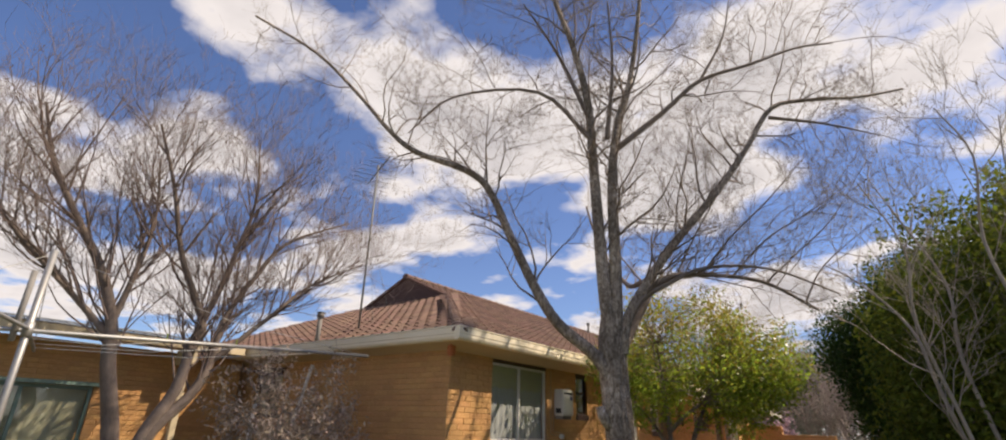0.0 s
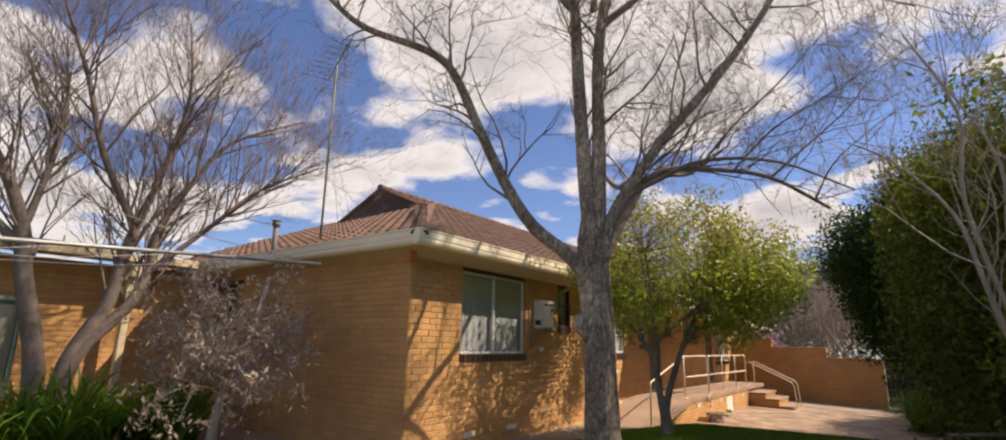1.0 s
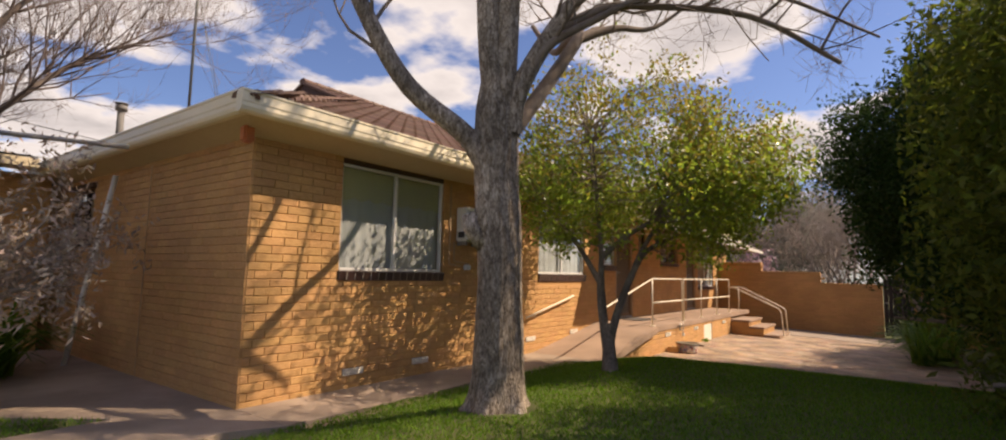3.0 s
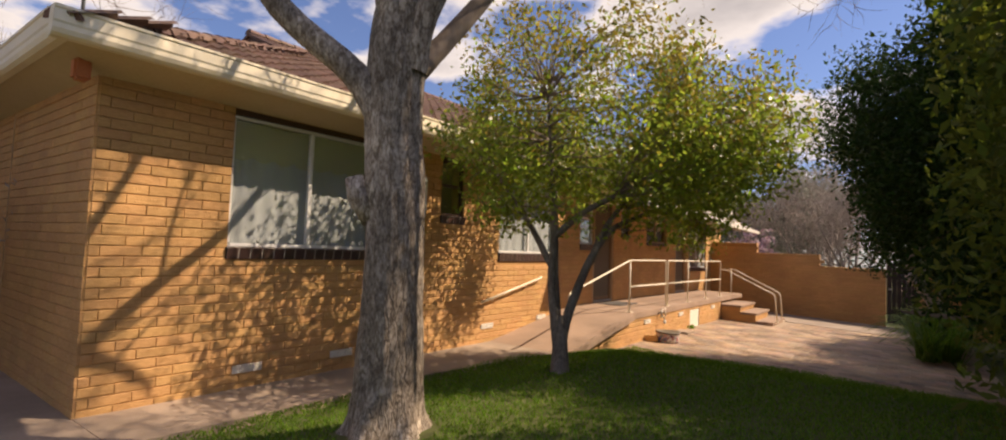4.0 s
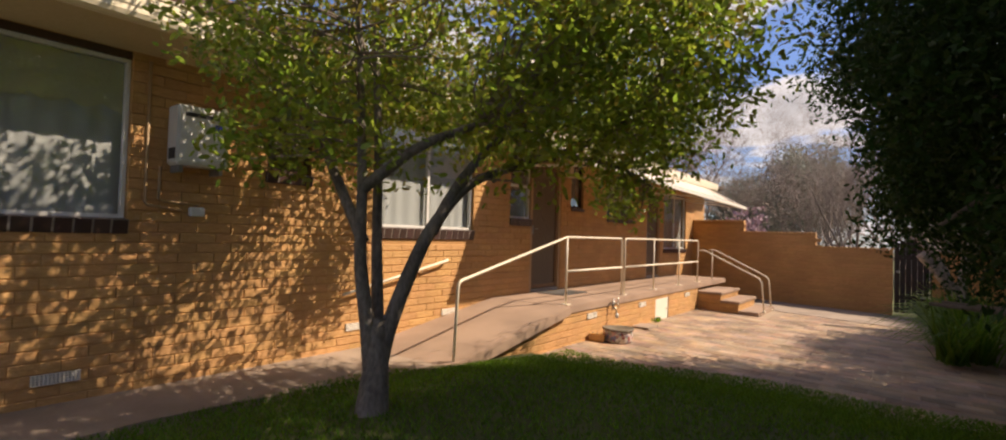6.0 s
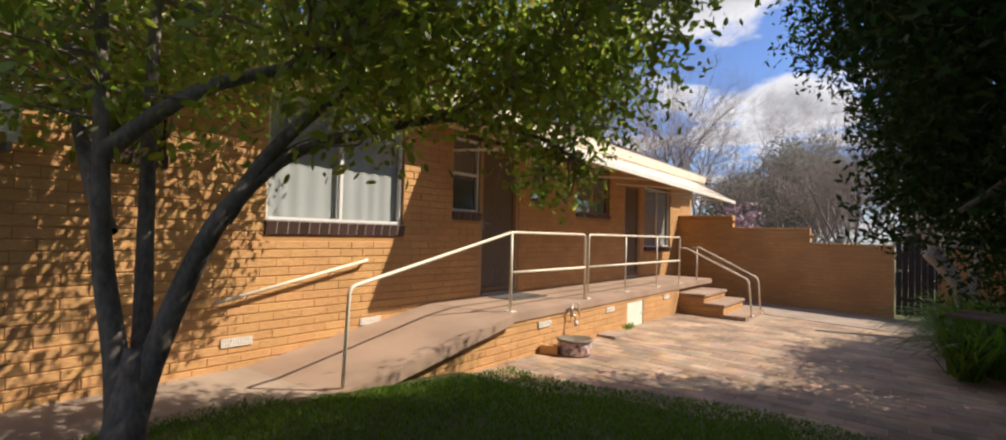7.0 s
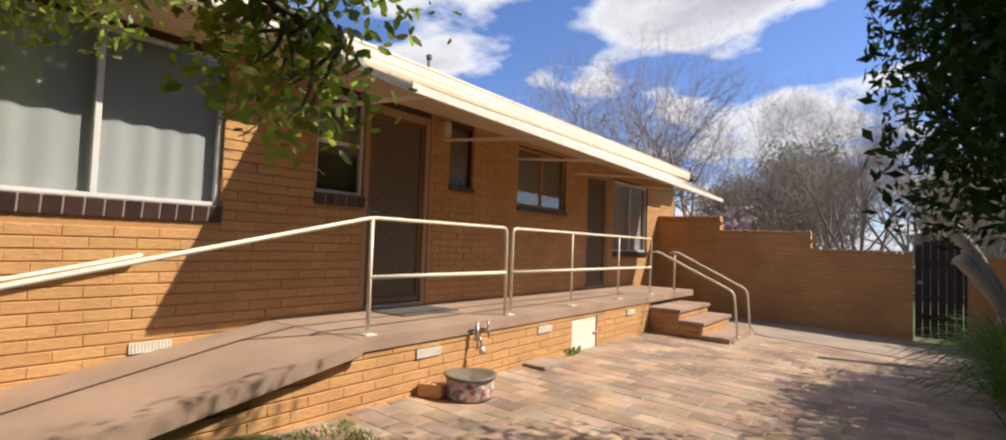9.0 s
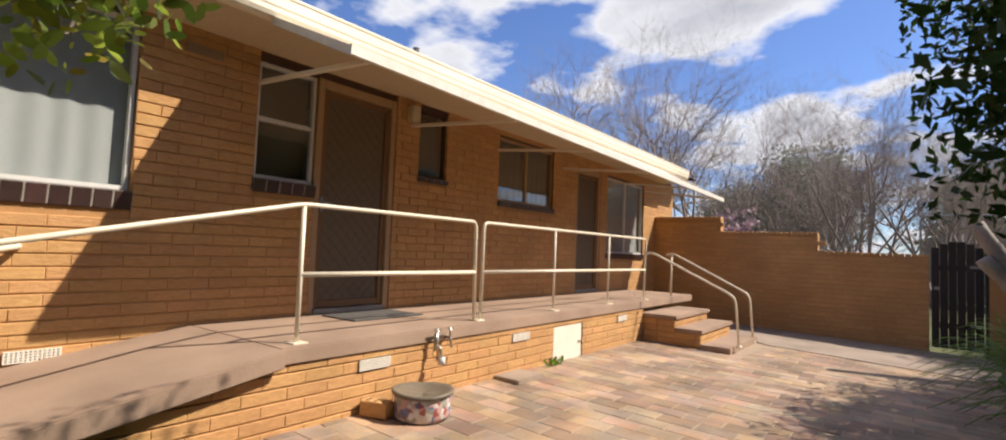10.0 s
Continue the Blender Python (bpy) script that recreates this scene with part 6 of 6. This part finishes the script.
bare_shrub_tree("spreading_tree", (-3.85, -2.85, 0.25), [
    ([(-3.9, -2.95, 0.2), (-3.92, -3.05, 1.44), (-3.99, -3.35, 2.64), (-4.01, -3.45, 3.24), (-4.09, -3.77, 4.04), (-4.23, -4.33, 4.9), (-4.34, -4.77, 5.68), (-4.42, -5.07, 6.53)], 0.14, 0.02),
    ([(-3.85, -2.85, 0.2), (-3.83, -2.73, 1.44), (-3.75, -2.39, 2.31), (-3.73, -2.31, 3.07), (-3.71, -2.23, 3.41), (-3.84, -2.76, 4.48), (-3.93, -3.11, 5.63), (-4.04, -3.56, 6.77)], 0.12, 0.02),
    ([(-3.8, -2.75, 0.3), (-3.81, -2.66, 1.5), (-3.69, -2.18, 2.22), (-3.65, -1.99, 2.77), (-3.63, -1.93, 3.46), (-3.54, -1.55, 4.37), (-3.42, -1.09, 5.13), (-3.15, 0.01, 5.83)], 0.11, 0.015),
    ([(-4.01, -3.45, 3.24), (-3.99, -3.35, 3.9), (-3.97, -3.26, 4.96), (-4.01, -3.43, 6.16)], 0.06, 0.012),
    ([(-3.71, -2.23, 3.41), (-3.65, -2.01, 4.4), (-3.6, -1.81, 5.75), (-3.64, -1.95, 7.0)], 0.06, 0.012),
    ([(-4.0, -3.3, 2.9), (-4.2, -4.0, 3.6), (-4.3, -4.9, 4.4), (-4.4, -5.8, 5.4)], 0.06, 0.012),
    ([(-3.65, -1.99, 2.77), (-3.3, -1.3, 3.6), (-3.1, -0.7, 4.3), (-2.8, 0.2, 4.9)], 0.05, 0.012),
], 41, "twig_dark", "leafless spreading tree with several grey stems", 30, 3, 1.55, kids=(3, 5))

bare_shrub_tree("bare_shrub", (6.35, 0.3, 0.4), [
    ([(6.35, 0.3, 0.3), (6.25, 0.25, 1.3), (6.05, 0.1, 2.3), (5.95, 0.25, 2.9), (5.6, 0.2, 3.4), (5.3, 0.4, 3.7)], 0.026, 0.006),
    ([(6.35, 0.3, 0.3), (6.45, 0.45, 1.4), (6.3, 0.6, 2.6), (6.35, 0.75, 3.4), (6.1, 0.8, 4.2), (5.9, 1.1, 4.9)], 0.026, 0.006),
    ([(6.45, 0.2, 0.3), (6.6, 0.0, 1.5), (6.75, -0.15, 2.6), (6.65, -0.1, 3.6), (6.75, -0.2, 4.4), (6.6, 0.0, 5.1)], 0.026, 0.006),
    ([(6.45, 0.3, 0.3), (6.8, 0.5, 1.6), (7.0, 0.8, 2.8), (7.3, 0.95, 3.7), (7.2, 1.3, 4.7), (7.3, 1.4, 5.5)], 0.026, 0.006),
    ([(6.4, 0.25, 0.3), (6.2, 0.1, 1.8), (6.0, -0.1, 2.9), (6.05, -0.15, 3.6), (5.8, -0.1, 4.4)], 0.022, 0.006),
], 43, "grey_bark", "leafless pale shrub with tangled twigs", 11, 3, 0.9)


def potted_shrub():
    """Leafless shrub with withered flower heads in a grey pot."""
    rnd, rn = random.Random(51), np.random.default_rng(51)
    at = Vector((-1.65, -1.70, 0.29))
    ob = empty("potted_shrub", at)
    V, F = [], []
    n = 20
    for r, h in ((0.16, 0.0), (0.19, 0.14), (0.205, 0.15), (0.205, 0.18), (0.18, 0.18), (0.17, 0.15), (0.0, 0.15)):
        for k in range(n):
            a = 2 * math.pi * k / n
            V.append((r * math.cos(a), r * math.sin(a), h))
    for i in range(6):
        for k in range(n):
            F.append((i * n + k, i * n + (k + 1) % n, (i + 1) * n + (k + 1) % n, (i + 1) * n + k))
    raw("pot", V, F, "pot", ob, smooth=True)
    V, F = [], []
    tube_into(V, F, smooth_line([(0, 0, 0.1), (0.0, 0.02, 0.5), (0.02, 0.05, 0.85), (0.0, 0.0, 1.2)], 4), [0.075 - 0.003 * i for i in range(13)], 10, cap=False)
    raw("trunk", V, F, "grey_bark", ob, smooth=True)
    V, F, tips = [], [], []
    for k in range(24):
        a = k * 2.4
        grow(V, F, (0, 0, rnd.uniform(0.8, 1.2)), (math.cos(a), math.sin(a), rnd.uniform(0.2, 1.6)), rnd.uniform(0.75, 1.25), 0.022, 2, rnd, 0.15, tips, 0.8, 0.25, (3, 4), 5)
    tagged(raw("twig_spray", V, F, "grey_bark", ob, smooth=True), kind="stuff")
    c = np.array([p for p, d in tips])
    c = np.repeat(c, 8, axis=0) + rn.normal(size=(len(c) * 8, 3)) * 0.05
    tagged(leaves_mesh("withered_bloom", leaf_quads(c, None, 0.085, rn, 0.4, 0.3), 4, "leaf_dead", ob), kind="stuff")
    tagged(ob, "bare potted shrub with withered grey-brown flower heads", "shrub")


potted_shrub()


def strap_plants(name, spots, height, seed, mat, label, per=70, wide=0.028):
    """Clumps of arching strap leaves."""
    rnd = random.Random(seed)
    for sx, sy, sz, sc in spots:
        ob = empty(name, (sx, sy, sz))
        V, F = [], []
        for k in range(per):
            a = rnd.uniform(0, 2 * math.pi)
            ln = height * sc * rnd.uniform(0.6, 1.2)
            out = rnd.uniform(0.25, 0.9)
            bx, by = rnd.gauss(0, 0.08), rnd.gauss(0, 0.08)
            w = wide * rnd.uniform(0.7, 1.2)
            px, py = -math.sin(a) * w, math.cos(a) * w
            b = len(V)
            for i in range(6):
                t = i / 5
                r = ln * out * t
                z = ln * (t * 1.25 - t * t * (0.35 + 0.75 * out))
                k2 = (1 - t) ** 0.6 if i < 5 else 0.05
                V.append((bx + math.cos(a) * r + px * k2, by + math.sin(a) * r + py * k2, z))
                V.append((bx + math.cos(a) * r - px * k2, by + math.sin(a) * r - py * k2, z + 0.004))
            for i in range(5):
                F.append((b + 2 * i, b + 2 * i + 1, b + 2 * i + 3, b + 2 * i + 2))
        raw("leaves", V, F, mat, ob)
        tagged(ob, label, "plant", name + " clumps")


rs = random.Random(61)
strap_plants("strap_leaf_plant", [(-3.3 + rs.uniform(-0.5, 0.55) - 0.2 * (k % 3), -4.2 + k * 0.2 + rs.uniform(-0.2, 0.2), 0.27, rs.uniform(0.8, 1.2)) for k in range(17)], 1.45, 62, "leaf_strap", "dark green clump of arching strap leaves by the wall")
strap_plants("grassy_shrub", [(5.6 + rs.uniform(-0.12, 0.45), 11.0 + k * 0.34, 0.0, rs.uniform(0.8, 1.2)) for k in range(13)], 1.1, 63, "leaf_strap", "bright green grassy shrub beside the paving", 90, 0.018)
tuft = [(1.3, 10.9, patio_z(1.3, 10.9), 0.14)]
strap_plants("weed", tuft, 0.8, 64, "leaf_strap", "small green weed at the foot of the wall", 30, 0.02)


def stump():
    """Leaning grey limbs of a cut-down tree beside the gate."""
    at = Vector((5.72, 14.9, 0.0))
    ob = empty("cut_tree", at)
    rnd = random.Random(67)
    V, F = [], []
    tube_into(V, F, smooth_line([(0.25, 0, -0.1), (0.15, 0.0, 0.35), (0.1, 0.0, 0.7)], 4), [0.24 - 0.008 * i for i in range(9)], 12)
    raw("trunk", V, F, "grey_bark", ob, smooth=True)
    for tip, r in (((-0.54, 0.0, 1.93), 0.085), ((-0.48, -0.1, 1.48), 0.075), ((0.3, 0.3, 1.9), 0.08)):
        V, F = [], []
        tip = Vector(tip)
        line = smooth_line([(0.12, 0, 0.5), tuple(Vector((0.12, 0, 0.5)).lerp(tip, 0.5) + Vector((0.02, 0, 0.06))), tuple(tip)], 5)
        tube_into(V, F, line, [r * 1.15 + rnd.uniform(-0.008, 0.008) for i in line], 10)
        raw("cut_limb", V, F, "grey_bark", ob, smooth=True)
    tagged(ob, "weathered grey cut-back limbs leaning beside the gate", "tree")


stump()


# ---- beyond the garden wall ----
def pipe_arch():
    ob = empty("pipe_frame", (4.72, 21.0, 0.0))
    pipe("arch", [(0, 0, 0), (0, 0, 2.49), (1.42, 0, 2.49), (1.42, 0, 0)], 0.025, "steel", ob, bend=0.15)
    tagged(ob, "bent grey pipe frame beyond the gate", "frame")


pipe_arch()


def far_tree(at, h, seed, label, mat="far_twig_hazed", stems=4):
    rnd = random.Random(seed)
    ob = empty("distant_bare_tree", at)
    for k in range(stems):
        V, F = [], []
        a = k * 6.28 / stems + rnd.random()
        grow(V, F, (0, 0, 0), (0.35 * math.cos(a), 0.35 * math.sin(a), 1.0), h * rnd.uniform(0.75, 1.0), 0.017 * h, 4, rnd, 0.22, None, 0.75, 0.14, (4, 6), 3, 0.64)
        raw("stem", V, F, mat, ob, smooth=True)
    return tagged(ob, label, "tree", "bare trees beyond the wall")


far_tree((-8.6, 30.0, 0), 8.6, 71, "tall leafless tree beyond the house")
far_tree((-5.8, 30.5, 0), 7.6, 72, "tall leafless tree beyond the house")
far_tree((-3.4, 29.0, 0), 6.4, 73, "leafless tree beyond the garden wall")
far_tree((-1.6, 30.0, 0), 5.2, 76, "leafless tree beyond the garden wall")
far_tree((0.9, 31.0, 0), 4.4, 77, "leafless tree beyond the garden wall")
far_tree((3.3, 27.5, 0), 5.2, 74, "leafless many-stemmed tree beyond the gate", stems=7)
far_tree((5.2, 28.0, 0), 5.0, 75, "leafless many-stemmed tree beyond the gate", stems=7)
far_tree((1.9, 33.0, 0), 4.4, 78, "leafless thicket beyond the garden wall", stems=7)
far_tree((7.0, 33.0, 0), 4.6, 79, "leafless thicket beyond the garden wall", stems=7)


def far_gum(at, h, w, seed, mat, label, clumps=150):
    rn = np.random.default_rng(seed)
    ob = empty("distant_tree", at)
    V, F = [], []
    tube_into(V, F, smooth_line([(0, 0, 0), (0.2, 0, h * 0.4), (0, 0, h * 0.8)], 4), [0.22 - 0.02 * i for i in range(9)], 8, cap=False)
    raw("trunk", V, F, "far_twig_hazed", ob)
    pts, _ = clump_points(rn, (0, 0, h * 0.6), (w, w, h * 0.42), clumps, 110, 0.2, None, 0.25, 0.4)
    leaves_mesh("crown", leaf_quads(pts, None, 0.25, rn, 0.4, 0.5), 4, mat, ob)
    tagged(ob, label, "tree", "trees beyond the wall")


far_gum((-0.2, 42.0, 0), 8.2, 2.9, 81, "leaf_gum_hazed", "grey-green gum tree far beyond the wall", 220)
far_gum((8.5, 45.0, 0), 7.0, 3.2, 82, "leaf_gum_hazed", "grey-green gum tree far beyond the wall", 200)
far_gum((-5.0, 47.0, 0), 6.4, 3.2, 83, "leaf_gum_hazed", "grey-green gum tree far beyond the wall", 160)
far_gum((13.0, 44.0, 0), 6.5, 3.4, 84, "leaf_gum_hazed", "grey-green gum tree far beyond the wall", 160)
far_gum((-0.4, 25.3, 0), 2.7, 0.6, 85, "blossom", "small tree in pink blossom beyond the wall", 9)
far_gum((-16.0, -6.0, 0), 5.2, 2.2, 86, "leaf_gum_hazed", "yellow-green tree beyond the wing", 120)
# shed-shaped grey block, added to fill a hazy patch above the wall
shed = boxes((5.0, 9.5, 34.0, 38.0, 0.0, 2.4))
prism(shed, [(4.7, 2.4), (7.25, 3.1), (9.8, 2.4)], 33.7, 38.3)
tagged(part("distant_shed", shed, "far_wall"), "grey block added for a hazy patch beyond the garden wall", "shed")


# ---- grass ----
def grass():
    rn = np.random.default_rng(91)
    quads = []

    def sow(n, x0, x1, y0, y1, h):
        xs, ys = rn.uniform(x0, x1, n), rn.uniform(y0, y1, n)
        keep = []
        for x, y in zip(xs, ys):
            if on_path(x, y) or y > edge_y(x) + 0.06 + 0.08 * noise.noise(Vector((x * 5, y * 5, 3))) or (x < 1.45 and y > 4.9):
                continue
            if (x - 2.38) ** 2 + (y - 1.08) ** 2 < 0.12:
                continue
            keep.append((x, y, lawn_z(x, y) - 0.015))
        c = np.array(keep)
        m = len(c)
        a = rn.uniform(0, 2 * math.pi, m)
        hh = h * rn.uniform(0.5, 1.3, m)
        lean = rn.normal(size=(m, 2)) * 0.5 * hh[:, None]
        w = 0.004 + 0.003 * rn.random(m)
        s = np.stack([np.cos(a) * w, np.sin(a) * w, np.zeros(m)], axis=1)
        t = c + np.concatenate([lean, hh[:, None]], axis=1)
        quads.append(np.stack([c - s, c + s, t], axis=1).reshape(-1, 3))
    sow(150000, 0.9, 6.2, -3.0, 8.3, 0.03)
    sow(14000, -3.0, 0.2, -4.0, -0.9, 0.04)
    ob = leaves_mesh("lawn_grass", np.concatenate(quads), 3, "grass")
    tagged(ob, "short bright green lawn, uneven and patchy", "grass", kind="stuff")


grass()


# ---- paving ----
def paving():
    bed = tagged(empty("paving"), "weathered orange and grey brick paving", "paving", kind="structure")
    rnd = random.Random(95)
    PW, PL, G = 0.20, 0.30, 0.006
    pieces = []
    row = 0
    y = 6.95
    while y < 15.3:
        x = 1.22 - (0.5 * PL if row % 2 else 0.0)
        while x < 6.3:
            x1 = min(x + PL - G, 6.3)
            x0 = max(x, 1.22)
            cx, cy = (x0 + x1) / 2, y + PW / 2
            back = 14.95 + 0.35 * max(0, (2.7 - cx))
            if x1 - x0 > 0.05 and cy > edge_y(cx) - 0.12 and cy < back and not (cx < 2.85 and 13.48 < cy < 15.3):
                pieces.append((x0, x1 - x0, y))
            x += PL
        y += PW
        row += 1
    near = set(sorted(pieces, key=lambda p: abs(p[0] - 2.6) + abs(p[2] - 9.2))[:300])
    cache = {}

    def shape(w):
        h, c = 0.04, 0.005
        d = PW - G
        V = [(0, 0, -h), (w, 0, -h), (w, d, -h), (0, d, -h), (0, 0, -c), (w, 0, -c), (w, d, -c), (0, d, -c), (c, c, 0), (w - c, c, 0), (w - c, d - c, 0), (c, d - c, 0)]
        F = [(0, 1, 5, 4), (1, 2, 6, 5), (2, 3, 7, 6), (3, 0, 4, 7), (4, 5, 9, 8), (5, 6, 10, 9), (6, 7, 11, 10), (7, 4, 8, 11), (8, 9, 10, 11)]
        return V, F
    V, F = [], []
    for p in pieces:
        x, w, y = p
        m = Matrix.Translation((x, y, patio_z(x + w / 2, y + PW / 2) + rnd.uniform(-0.002, 0.002))) @ Euler((rnd.gauss(-0.006, 0.004), rnd.gauss(0.035, 0.004), 0)).to_matrix().to_4x4()
        if p in near:
            k = round(w, 2)
            if k not in cache:
                me = bpy.data.meshes.new("paver")
                me.from_pydata(*[shape(k)[0], [], shape(k)[1]])
                me.materials.append(M["paver"])
                cache[k] = me
            ob = new("paver", cache[k])
            ob.parent = bed
            ob.matrix_basis = m
        else:
            bv, bf = shape(w)
            b = len(V)
            V += [tuple(m @ Vector(v)) for v in bv]
            F += [tuple(b + i for i in f) for f in bf]
    tagged(raw("pavers", V, F, "pavers", bed), kind="stuff")


paving()
lay_tiles()
lay_bricks()
